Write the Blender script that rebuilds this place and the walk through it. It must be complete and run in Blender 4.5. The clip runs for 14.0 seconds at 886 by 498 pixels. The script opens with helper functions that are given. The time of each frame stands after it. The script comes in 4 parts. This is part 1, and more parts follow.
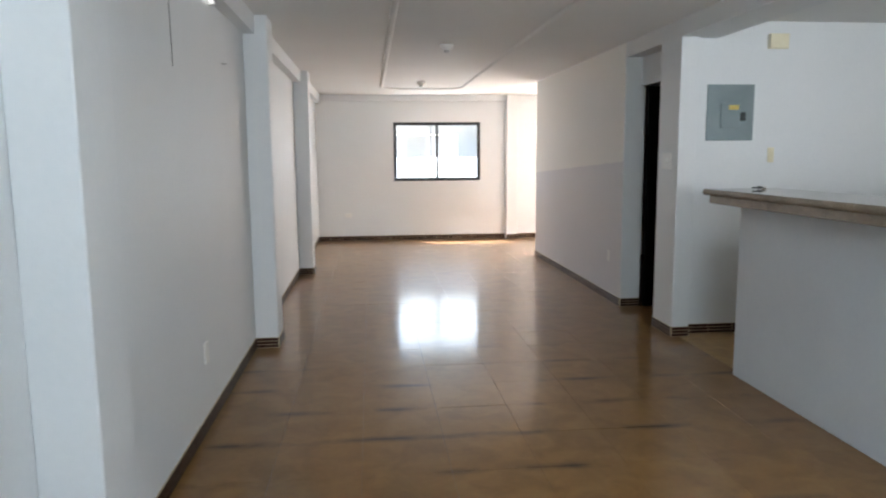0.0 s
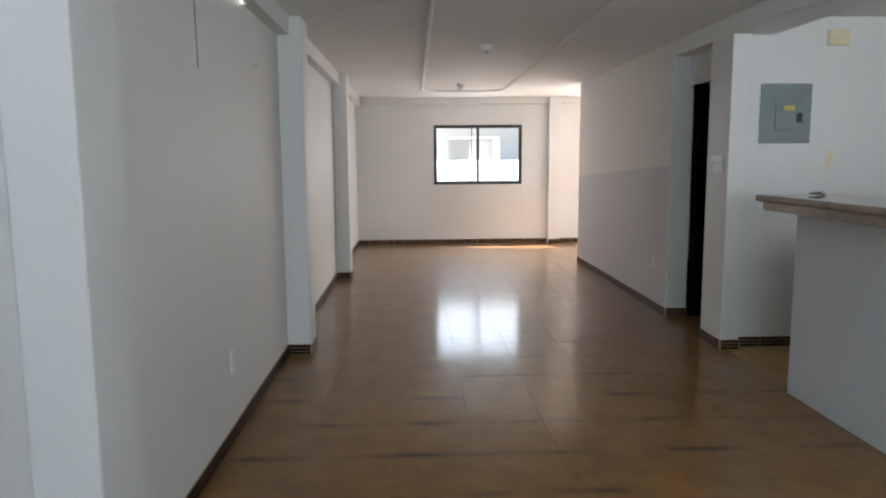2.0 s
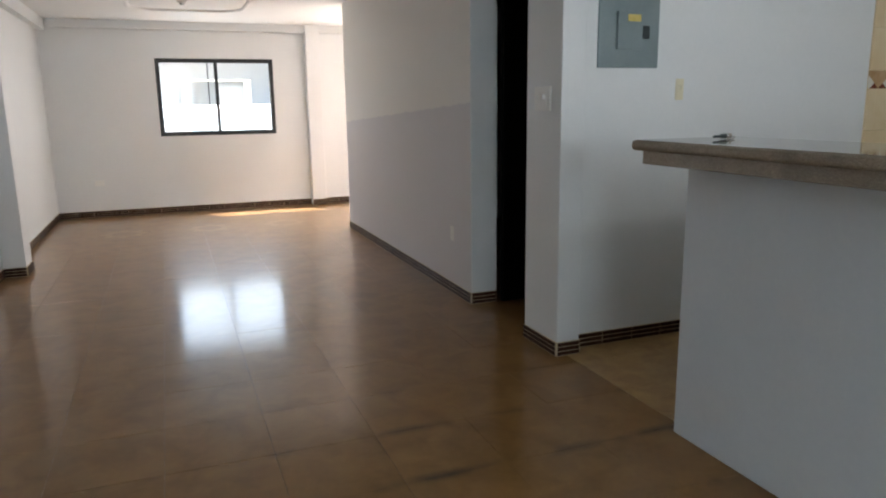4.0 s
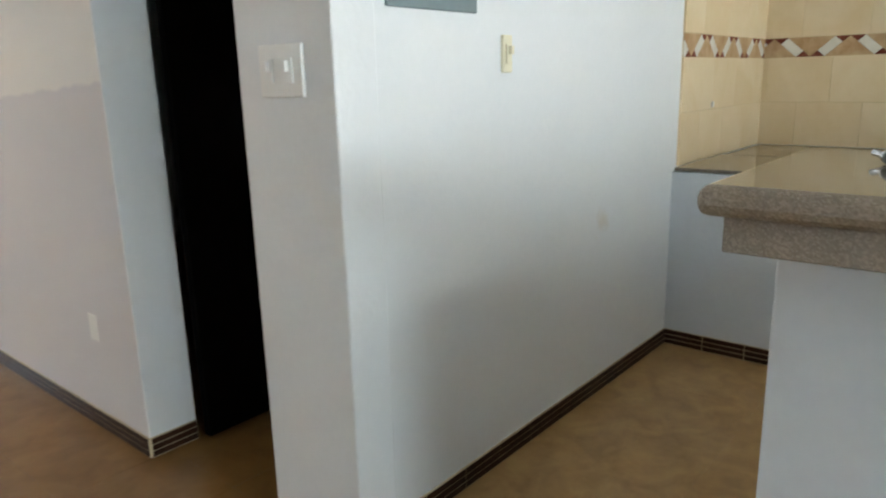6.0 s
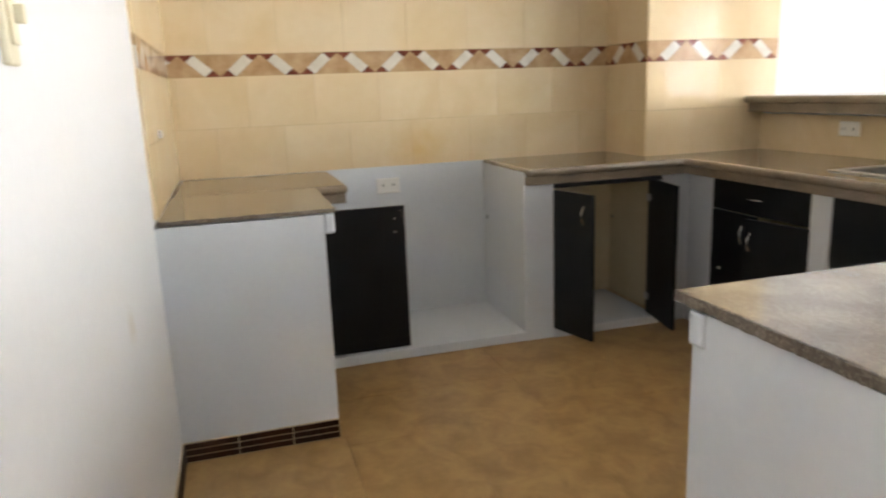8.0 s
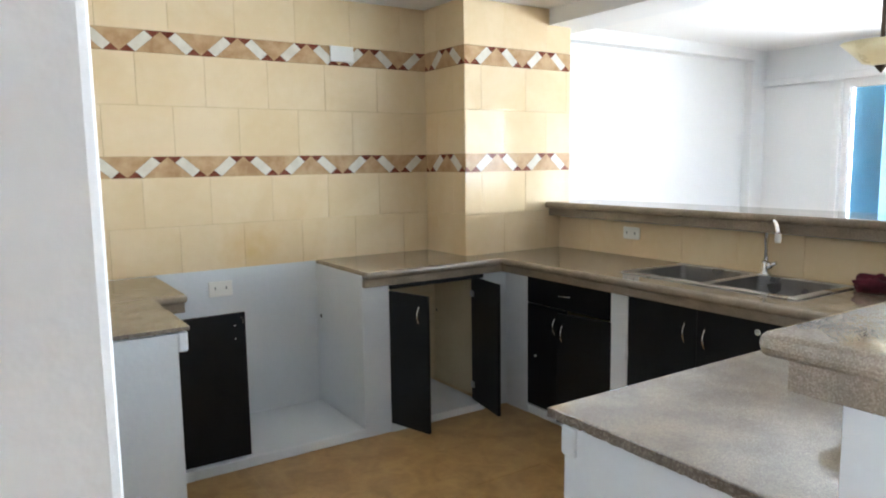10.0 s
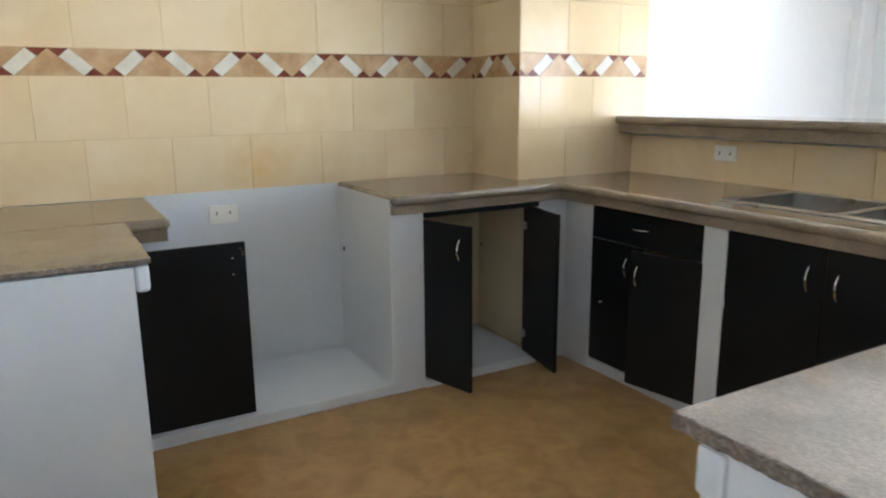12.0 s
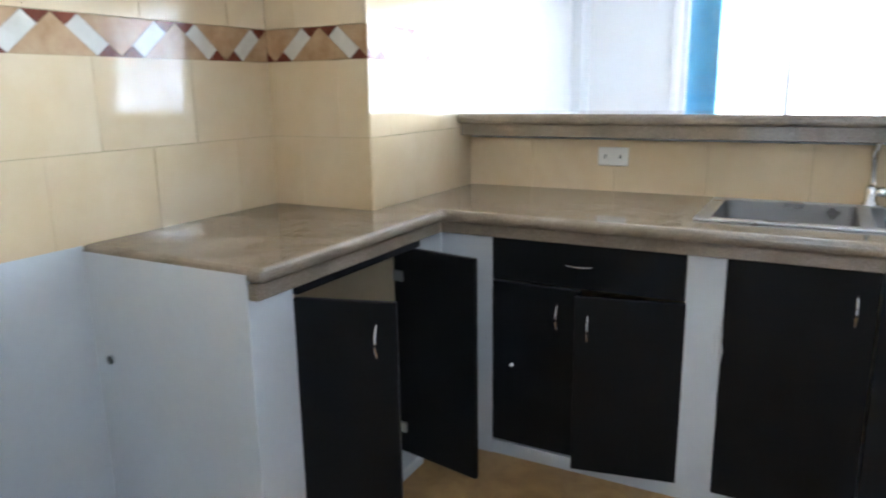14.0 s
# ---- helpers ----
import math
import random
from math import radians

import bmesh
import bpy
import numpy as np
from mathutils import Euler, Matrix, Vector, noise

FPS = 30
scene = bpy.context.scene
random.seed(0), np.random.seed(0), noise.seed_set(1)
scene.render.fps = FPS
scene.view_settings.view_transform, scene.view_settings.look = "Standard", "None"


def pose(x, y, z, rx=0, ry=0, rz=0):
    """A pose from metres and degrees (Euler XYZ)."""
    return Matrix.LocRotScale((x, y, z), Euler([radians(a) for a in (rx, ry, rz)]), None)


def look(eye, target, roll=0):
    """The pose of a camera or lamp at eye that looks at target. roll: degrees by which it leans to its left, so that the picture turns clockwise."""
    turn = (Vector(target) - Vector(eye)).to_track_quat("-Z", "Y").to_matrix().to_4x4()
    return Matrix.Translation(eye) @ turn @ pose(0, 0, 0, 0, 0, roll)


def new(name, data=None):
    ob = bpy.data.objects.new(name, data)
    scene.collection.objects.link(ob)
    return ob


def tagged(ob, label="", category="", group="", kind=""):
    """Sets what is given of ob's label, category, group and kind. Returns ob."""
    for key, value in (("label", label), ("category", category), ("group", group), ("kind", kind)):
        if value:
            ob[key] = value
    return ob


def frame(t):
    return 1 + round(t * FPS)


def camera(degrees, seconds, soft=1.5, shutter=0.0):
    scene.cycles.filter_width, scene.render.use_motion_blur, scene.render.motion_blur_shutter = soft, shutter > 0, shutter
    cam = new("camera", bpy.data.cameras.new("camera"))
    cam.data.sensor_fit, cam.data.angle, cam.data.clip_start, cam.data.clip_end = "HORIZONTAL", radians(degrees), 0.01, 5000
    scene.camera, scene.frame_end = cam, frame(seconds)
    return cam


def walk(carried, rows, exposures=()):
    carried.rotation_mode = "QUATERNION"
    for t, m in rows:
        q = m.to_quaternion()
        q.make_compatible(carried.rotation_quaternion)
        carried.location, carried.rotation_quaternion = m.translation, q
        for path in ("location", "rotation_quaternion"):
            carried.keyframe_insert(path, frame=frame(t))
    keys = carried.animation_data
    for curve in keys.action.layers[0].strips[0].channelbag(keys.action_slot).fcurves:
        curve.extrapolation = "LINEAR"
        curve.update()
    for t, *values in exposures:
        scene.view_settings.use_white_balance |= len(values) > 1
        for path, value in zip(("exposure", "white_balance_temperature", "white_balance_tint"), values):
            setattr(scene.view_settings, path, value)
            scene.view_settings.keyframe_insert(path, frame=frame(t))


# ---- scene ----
cam = camera(64.7, 14.0, soft=2.0, shutter=0.2)
PATH = [
    (0, (-2.335, -5.171, 1.433), (-2.133, -3.199, 1.167), -0.4),
    (0.5, (-2.282, -5.202, 1.48), (-2.285, -3.214, 1.262), -1.4),
    (1, (-2.272, -5.204, 1.572), (-2.265, -3.205, 1.519), -1.5),
    (1.5, (-2.271, -5.168, 1.563), (-2.253, -3.168, 1.52), -1.6),
    (2, (-2.272, -5.01, 1.437), (-2.192, -3.029, 1.18), -0.4),
    (2.5, (-2.201, -4.606, 1.38), (-1.803, -2.673, 1.058), -1.9),
    (2.7, (-2.163, -4.446, 1.362), (-1.719, -2.532, 0.99), -1.3),
    (4.8, (-1.654, -2.337, 1.347), (-0.688, -0.648, 0.885), -2.8),
    (5, (-1.59, -2.16, 1.349), (-0.557, -0.522, 0.849), -3.1),
    (5.5, (-1.366, -1.709, 1.346), (-0.219, -0.159, 0.814), -2.3),
    (6, (-1.104, -1.239, 1.347), (0.382, 0.012, 0.873), -1.5),
    (6.5, (-0.848, -0.913, 1.322), (0.782, 0.148, 0.854), -1.0),
    (7, (-0.647, -0.559, 1.314), (1.204, 0.015, 0.82), -2.3),
    (7.5, (-0.495, -0.365, 1.308), (1.447, -0.262, 0.838), -2.8),
    (8, (-0.334, -0.207, 1.304), (1.539, -0.754, 0.863), -2.2),
    (8.5, (-0.352, -0.049, 1.323), (1.258, -1.143, 0.862), -3.6),
    (9, (-0.376, 0.022, 1.4), (1.207, -1.137, 1.01), -1.9),
    (9.2, (-0.38, 0.06, 1.476), (1.245, -1.076, 1.213), -2.1),
    (11.3, (-0.178, -0.135, 1.449), (1.521, -1.15, 1.161), 0.9),
    (11.5, (-0.087, -0.237, 1.336), (1.623, -1.237, 1.058), -0.4),
    (12, (0.211, -0.322, 1.319), (1.91, -1.287, 0.894), -0.5),
    (12.5, (0.622, -0.363, 1.317), (2.374, -1.206, 0.847), 0.9),
    (13, (1.056, -0.339, 1.334), (2.683, -1.413, 0.888), -4.0),
    (13.5, (1.436, -0.388, 1.306), (2.881, -1.697, 0.859), -1.2),
    (14, (1.72, -0.408, 1.313), (2.656, -2.118, 0.867), -0.9),
]
walk(cam, [(t, look(eye, target, roll)) for t, eye, target, roll in PATH],
     exposures=[(0, 2.5, 6500, 10), (0.5, 2.38, 6500, 10), (1.5, 2.3, 6500, 10), (2.0, 2.08, 6700, 11), (2.5, 2.06, 7100, 13), (5.0, 2.3, 6350, 6), (5.5, 2.5, 6350, 5),
                (6.0, 3.35, 6700, 6), (6.5, 3.52, 6850, 8), (7.0, 3.68, 6850, 11), (7.5, 3.72, 7300, 13), (8.0, 3.98, 7350, 16), (8.5, 4.28, 6700, 12), (9.0, 4.25, 6450, 11), (11.5, 3.95, 6350, 11),
                (12.5, 4.25, 6450, 12), (13.0, 4.4, 6350, 12), (13.5, 4.4, 6000, 12), (14.0, 4.5, 5700, 11)])

# ---- world and light ----
SUN_TRAVEL = Vector((0.34, -0.40, -1.0)).normalized()
world = bpy.data.worlds.new("sky")
scene.world = world
world.use_nodes = True
wt = world.node_tree
sky = wt.nodes.new("ShaderNodeTexSky")
sky.sky_type, sky.sun_disc = "NISHITA", False
sky.sun_elevation, sky.sun_rotation = math.asin(-SUN_TRAVEL.z), math.atan2(-SUN_TRAVEL.x, -SUN_TRAVEL.y)
wt.links.new(sky.outputs[0], wt.nodes["Background"].inputs[0])
wt.nodes["Background"].inputs[1].default_value = 0.15
sun = new("sun", bpy.data.lights.new("sun", "SUN"))
sun.data.energy, sun.data.angle, sun.data.color = 5.0, radians(0.5), (1.0, 0.94, 0.86)
sun.matrix_world = look((0, 0, 30), Vector((0, 0, 30)) + SUN_TRAVEL)


def opening_light(name, eye, target, w, h, watts, color, spread=180):
    ob = new(name, bpy.data.lights.new(name, "AREA"))
    ob.data.shape, ob.data.size, ob.data.size_y = "RECTANGLE", w, h
    ob.data.energy, ob.data.color, ob.data.spread = watts, color, radians(spread)
    ob.matrix_world = look(eye, target)
    return ob


DAY = (0.72, 0.88, 1.0)
opening_light("sky_light_dining", (0.70, -6.17, 1.52), (0.9, 0, 4.2), 2.1, 1.1, 8.5, (0.86, 0.94, 1.0), 120)
opening_light("sky_light_living", (-1.6, -6.17, 1.7), (-1.2, 0, 3.4), 1.15, 1.15, 8.5, DAY)
opening_light("sky_light_far", (-1.2, 6.784, 1.49), (-1.2, 0, 1.2), 1.36, 0.86, 3.6, (0.84, 0.93, 1.0))
opening_light("sky_light_far_side", (1.6, 6.9, 1.48), (1.6, 0, 1.2), 1.4, 0.9, 25, (1.0, 0.89, 0.83))


# ---- materials ----
def nt(name):
    m = bpy.data.materials.new(name)
    m.use_nodes = True
    return m, m.node_tree.nodes, m.node_tree.links, m.node_tree.nodes["Principled BSDF"]


def mottled(name, a, b, rough=0.5, scale=3.0, fine=60.0, bump=0.0, metal=0.0, spec=0.5, rough2=None, dist=0.0, detail=6.0, per_piece=0.0):
    """Two-scale mottled surface: broad stains between colours a and b, fine grain in the relief and the gloss."""
    m, n, l, p = nt(name)
    geo = n.new("ShaderNodeNewGeometry")
    src = geo.outputs["Position"]
    if per_piece:
        info = n.new("ShaderNodeObjectInfo")
        mul = n.new("ShaderNodeMath")
        mul.operation, mul.inputs[1].default_value = "MULTIPLY", per_piece
        l.new(info.outputs["Random"], mul.inputs[0])
        add = n.new("ShaderNodeVectorMath")
        l.new(src, add.inputs[0])
        l.new(mul.outputs[0], add.inputs[1])
        src = add.outputs[0]
    big = n.new("ShaderNodeTexNoise")
    big.inputs["Scale"].default_value, big.inputs["Detail"].default_value, big.inputs["Distortion"].default_value = scale, detail, dist
    small = n.new("ShaderNodeTexNoise")
    small.inputs["Scale"].default_value, small.inputs["Detail"].default_value = fine, 3.0
    l.new(src, big.inputs["Vector"])
    l.new(src, small.inputs["Vector"])
    ramp = n.new("ShaderNodeValToRGB")
    ramp.color_ramp.elements[0].position, ramp.color_ramp.elements[1].position = 0.32, 0.68
    ramp.color_ramp.elements[0].color, ramp.color_ramp.elements[1].color = (*a, 1), (*b, 1)
    mixf = n.new("ShaderNodeMath")
    mixf.operation = "MULTIPLY_ADD"
    mixf.inputs[1].default_value = 0.25
    l.new(small.outputs[0], mixf.inputs[0])
    sub = n.new("ShaderNodeMath")
    sub.operation, sub.inputs[1].default_value = "SUBTRACT", 0.125
    l.new(big.outputs[0], sub.inputs[0])
    l.new(sub.outputs[0], mixf.inputs[2])
    l.new(mixf.outputs[0], ramp.inputs[0])
    l.new(ramp.outputs[0], p.inputs["Base Color"])
    rr = n.new("ShaderNodeMapRange")
    rr.inputs["To Min"].default_value, rr.inputs["To Max"].default_value = rough, rough2 if rough2 is not None else rough * 1.25
    l.new(big.outputs[0], rr.inputs[0])
    l.new(rr.outputs[0], p.inputs["Roughness"])
    p.inputs["Metallic"].default_value = metal
    p.inputs["Specular IOR Level"].default_value = spec
    if bump:
        bp = n.new("ShaderNodeBump")
        bp.inputs["Strength"].default_value, bp.inputs["Distance"].default_value = bump, 0.004
        l.new(small.outputs[0], bp.inputs["Height"])
        l.new(bp.outputs[0], p.inputs["Normal"])
    return m


def granite(name, cols, scale, rough):
    m, n, l, p = nt(name)
    geo = n.new("ShaderNodeNewGeometry")
    v = n.new("ShaderNodeTexVoronoi")
    v.inputs["Scale"].default_value = scale
    l.new(geo.outputs["Position"], v.inputs["Vector"])
    sep = n.new("ShaderNodeSeparateColor")
    l.new(v.outputs["Color"], sep.inputs[0])
    ramp = n.new("ShaderNodeValToRGB")
    ramp.color_ramp.interpolation = "CONSTANT"
    e = ramp.color_ramp.elements
    e[0].color, e[0].position = (*cols[0], 1), 0.0
    e[1].color, e[1].position = (*cols[1], 1), 0.22
    for k, c in enumerate(cols[2:]):
        x = e.new(0.5 + 0.2 * k)
        x.color = (*c, 1)
    l.new(sep.outputs[0], ramp.inputs[0])
    nz = n.new("ShaderNodeTexNoise")
    nz.inputs["Scale"].default_value, nz.inputs["Detail"].default_value = 9.0, 7.0
    l.new(geo.outputs["Position"], nz.inputs["Vector"])
    mx = n.new("ShaderNodeMix")
    mx.data_type, mx.blend_type = "RGBA", "MULTIPLY"
    mx.inputs[0].default_value = 0.6
    l.new(ramp.outputs[0], mx.inputs[6])
    l.new(nz.outputs[0], mx.inputs[7])
    l.new(mx.outputs[2], p.inputs["Base Color"])
    p.inputs["Roughness"].default_value = rough
    return m


PAINT = mottled("white_wall_paint", (0.72, 0.735, 0.74), (0.78, 0.785, 0.785), 0.5, 0.7, 45, 0.25, rough2=0.65)
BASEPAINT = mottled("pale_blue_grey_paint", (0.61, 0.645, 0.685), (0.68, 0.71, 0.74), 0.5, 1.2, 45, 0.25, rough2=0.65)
CEIL = mottled("ceiling_paint", (0.78, 0.78, 0.77), (0.84, 0.84, 0.83), 0.7, 0.6, 40, 0.2)
CREAM = mottled("cream_inside_paint", (0.62, 0.52, 0.34), (0.70, 0.60, 0.42), 0.6, 3, 50, 0.2)
TILE = mottled("cream_wall_tile", (0.70, 0.545, 0.335), (0.75, 0.612, 0.415), 0.035, 2.2, 22, 0.0, rough2=0.06, spec=0.12, per_piece=3.0, dist=1.0)


def stain(m, at, radius, color, strength):
    """A soft-edged spill mark of its own colour round one spot of the glaze."""
    n, l, p = m.node_tree.nodes, m.node_tree.links, m.node_tree.nodes["Principled BSDF"]
    before = p.inputs["Base Color"].links[0].from_socket
    geo, sub, ln = n.new("ShaderNodeNewGeometry"), n.new("ShaderNodeVectorMath"), n.new("ShaderNodeVectorMath")
    sub.operation, ln.operation = "SUBTRACT", "LENGTH"
    sub.inputs[1].default_value = at
    nz, add, rng, mx = n.new("ShaderNodeTexNoise"), n.new("ShaderNodeMath"), n.new("ShaderNodeMapRange"), n.new("ShaderNodeMix")
    nz.inputs["Scale"].default_value, nz.inputs["Detail"].default_value = 14.0, 5.0
    add.operation, add.inputs[1].default_value = "MULTIPLY_ADD", 0.22
    rng.inputs["From Min"].default_value, rng.inputs["From Max"].default_value = 0.11, 0.11 + radius
    rng.inputs["To Min"].default_value, rng.inputs["To Max"].default_value = strength, 0.0
    mx.data_type = "RGBA"
    mx.inputs[7].default_value = (*color, 1)
    l.new(geo.outputs["Position"], sub.inputs[0])
    l.new(geo.outputs["Position"], nz.inputs["Vector"])
    l.new(sub.outputs[0], ln.inputs[0])
    l.new(nz.outputs[0], add.inputs[0])
    l.new(ln.outputs["Value"], add.inputs[2])
    l.new(add.outputs[0], rng.inputs[0])
    l.new(rng.outputs[0], mx.inputs[0])
    l.new(before, mx.inputs[6])
    l.new(mx.outputs[2], p.inputs["Base Color"])


stain(PAINT, (1.481, 0.078, 0.762), 0.06, (0.60, 0.50, 0.34), 0.35)
stain(TILE, (3.516, -1.22, 0.99), 0.2, (0.60, 0.36, 0.10), 0.45)
TGROUT = mottled("tile_grout", (0.60, 0.455, 0.26), (0.72, 0.57, 0.36), 0.8, 3, 80, 0.3)
BORD_TAN = mottled("border_tan", (0.40, 0.24, 0.12), (0.55, 0.38, 0.22), 0.12, 14, 60, spec=0.12, per_piece=5.0)
BORD_WHITE = mottled("border_white", (0.61, 0.575, 0.50), (0.72, 0.69, 0.62), 0.12, 14, 60, spec=0.12, per_piece=5.0)
BORD_DARK = mottled("border_dark_red", (0.14, 0.035, 0.02), (0.22, 0.07, 0.04), 0.12, 14, 60, spec=0.12, per_piece=5.0)
FLOOR = mottled("ochre_marbled_floor_tile", (0.218, 0.111, 0.034), (0.28, 0.147, 0.048), 0.10, 5.5, 30, 0.0, rough2=0.15, spec=0.5, dist=0.7, detail=8)
# Same tile as the hall, coloured paler to carry the kitchen's stronger light.
FLOOR_LIT = mottled("ochre_floor_tile_lit_copy", (0.345, 0.20, 0.075), (0.49, 0.305, 0.126), 0.32, 7.0, 34, 0.0, rough2=0.4, spec=0.45, dist=0.9, detail=8)
FGROUT = mottled("floor_grout", (0.07, 0.04, 0.018), (0.24, 0.132, 0.054), 0.4, 1.6, 80)
BASE_DARK = mottled("baseboard_dark_glaze", (0.026, 0.010, 0.005), (0.055, 0.021, 0.010), 0.35, 8, 70, spec=0.12, per_piece=3.0)
BASE_LINE = mottled("baseboard_cream_line", (0.44, 0.35, 0.23), (0.56, 0.46, 0.32), 0.5, 8, 70, spec=0.2)
GRANITE = granite("speckled_granite", ((0.31, 0.246, 0.181), (0.395, 0.317, 0.238), (0.455, 0.371, 0.283), (0.35, 0.279, 0.206)), 440, 0.06)
GRANITE.node_tree.nodes["Principled BSDF"].inputs["Specular IOR Level"].default_value = 1.0
RAWEDGE = granite("raw_granite_edge", ((0.19, 0.15, 0.115), (0.27, 0.22, 0.175), (0.36, 0.31, 0.26), (0.22, 0.18, 0.14)), 220, 0.7)
BLACKWOOD = mottled("black_stained_wood", (0.0055, 0.0062, 0.0085), (0.009, 0.0098, 0.0125), 0.33, 5, 90, 0.12, spec=0.22)
# Near black: the darkness of the unlit room, put into a colour.
DOORWAY_BLACK = mottled("unlit_doorway_black", (0.0015, 0.0012, 0.001), (0.003, 0.0022, 0.0018), 0.7, 5, 90, 0.1, spec=0.05)
SCUFF = mottled("bare_chipboard", (0.10, 0.085, 0.07), (0.18, 0.155, 0.13), 0.8, 40, 200)
STEEL = mottled("brushed_steel", (0.50, 0.50, 0.50), (0.62, 0.62, 0.62), 0.25, 6, 200, 0.05, metal=1.0)
CHROME = mottled("chrome", (0.75, 0.75, 0.75), (0.82, 0.82, 0.82), 0.06, 6, 100, metal=1.0)
FRAME_BLACK = mottled("black_aluminium", (0.012, 0.012, 0.012), (0.022, 0.021, 0.02), 0.4, 8, 90)
FRAME_WHITE = mottled("white_aluminium", (0.72, 0.73, 0.73), (0.80, 0.80, 0.80), 0.35, 8, 90)
PLASTIC = mottled("white_plastic", (0.78, 0.77, 0.74), (0.84, 0.83, 0.80), 0.3, 8, 90)
IVORY = mottled("ivory_plastic", (0.72, 0.65, 0.46), (0.79, 0.73, 0.55), 0.35, 8, 90)
PANEL = mottled("grey_enamelled_steel", (0.20, 0.25, 0.26), (0.25, 0.30, 0.31), 0.35, 4, 60, 0.1)
DARKBIT = mottled("dark_plastic", (0.02, 0.03, 0.03), (0.04, 0.05, 0.05), 0.4, 8, 90)
YELLOWTAG = mottled("yellow_sticker", (0.60, 0.45, 0.10), (0.70, 0.55, 0.20), 0.5, 30, 90)
BLUE = mottled("blue_wall_paint", (0.04, 0.22, 0.36), (0.06, 0.28, 0.42), 0.5, 3, 60, 0.1)
CLOTH = mottled("burgundy_cloth", (0.05, 0.006, 0.012), (0.12, 0.015, 0.03), 0.9, 20, 200, 0.5)
ALABASTER = mottled("alabaster_glass", (0.75, 0.66, 0.40), (0.85, 0.78, 0.55), 0.25, 8, 60)
BRONZE = mottled("dark_bronze", (0.03, 0.02, 0.012), (0.06, 0.04, 0.025), 0.4, 20, 90, metal=0.7)
STUCCO = mottled("white_stucco", (0.78, 0.78, 0.76), (0.86, 0.85, 0.83), 0.85, 1.5, 50, 0.4)
ROOFING = mottled("pale_roof_sheet", (0.55, 0.55, 0.54), (0.68, 0.68, 0.66), 0.6, 1.5, 50, 0.2)
GROUND = mottled("pale_concrete", (0.46, 0.45, 0.42), (0.56, 0.54, 0.50), 0.85, 0.8, 40, 0.4)
SHADOWGREY = mottled("grey_window_glass", (0.10, 0.12, 0.13), (0.16, 0.18, 0.19), 0.15, 3, 40)
GLASS, _n, _l, _p = nt("window_glass")
_p.inputs["Transmission Weight"].default_value, _p.inputs["Roughness"].default_value, _p.inputs["IOR"].default_value = 1.0, 0.0, 1.45
GLOW, _n, _l, _p = nt("lit_tube")
_p.inputs["Emission Color"].default_value, _p.inputs["Emission Strength"].default_value = (1, 0.98, 0.95, 1), 0.5


def two_tone():
    """White wall with a fresher grey coat below a wavering brushed edge."""
    m, n, l, p = nt("two_tone_wall_paint")
    geo = n.new("ShaderNodeNewGeometry")
    xyz = n.new("ShaderNodeSeparateXYZ")
    l.new(geo.outputs["Position"], xyz.inputs[0])
    nz = n.new("ShaderNodeTexNoise")
    nz.inputs["Scale"].default_value, nz.inputs["Detail"].default_value = 9.0, 4.0
    l.new(geo.outputs["Position"], nz.inputs["Vector"])
    slope = n.new("ShaderNodeMath")
    slope.operation = "MULTIPLY_ADD"
    slope.inputs[1].default_value = 0.052
    l.new(xyz.outputs["Y"], slope.inputs[0])
    l.new(xyz.outputs["Z"], slope.inputs[2])
    wob = n.new("ShaderNodeMath")
    wob.operation, wob.inputs[1].default_value = "MULTIPLY_ADD", 0.04
    l.new(nz.outputs[0], wob.inputs[0])
    l.new(slope.outputs[0], wob.inputs[2])
    step = n.new("ShaderNodeMapRange")
    step.inputs["From Min"].default_value, step.inputs["From Max"].default_value = 1.435, 1.45
    l.new(wob.outputs[0], step.inputs[0])
    mx = n.new("ShaderNodeMix")
    mx.data_type = "RGBA"
    mx.inputs[6].default_value, mx.inputs[7].default_value = (0.68, 0.66, 0.675, 1), (0.81, 0.79, 0.755, 1)
    l.new(step.outputs[0], mx.inputs[0])
    l.new(mx.outputs[2], p.inputs["Base Color"])
    p.inputs["Roughness"].default_value = 0.75
    p.inputs["Specular IOR Level"].default_value = 0.25
    fine = n.new("ShaderNodeTexNoise")
    fine.inputs["Scale"].default_value = 45
    l.new(geo.outputs["Position"], fine.inputs["Vector"])
    bp = n.new("ShaderNodeBump")
    bp.inputs["Strength"].default_value, bp.inputs["Distance"].default_value = 0.25, 0.004
    l.new(fine.outputs[0], bp.inputs["Height"])
    l.new(bp.outputs[0], p.inputs["Normal"])
    return m


TWOTONE = two_tone()


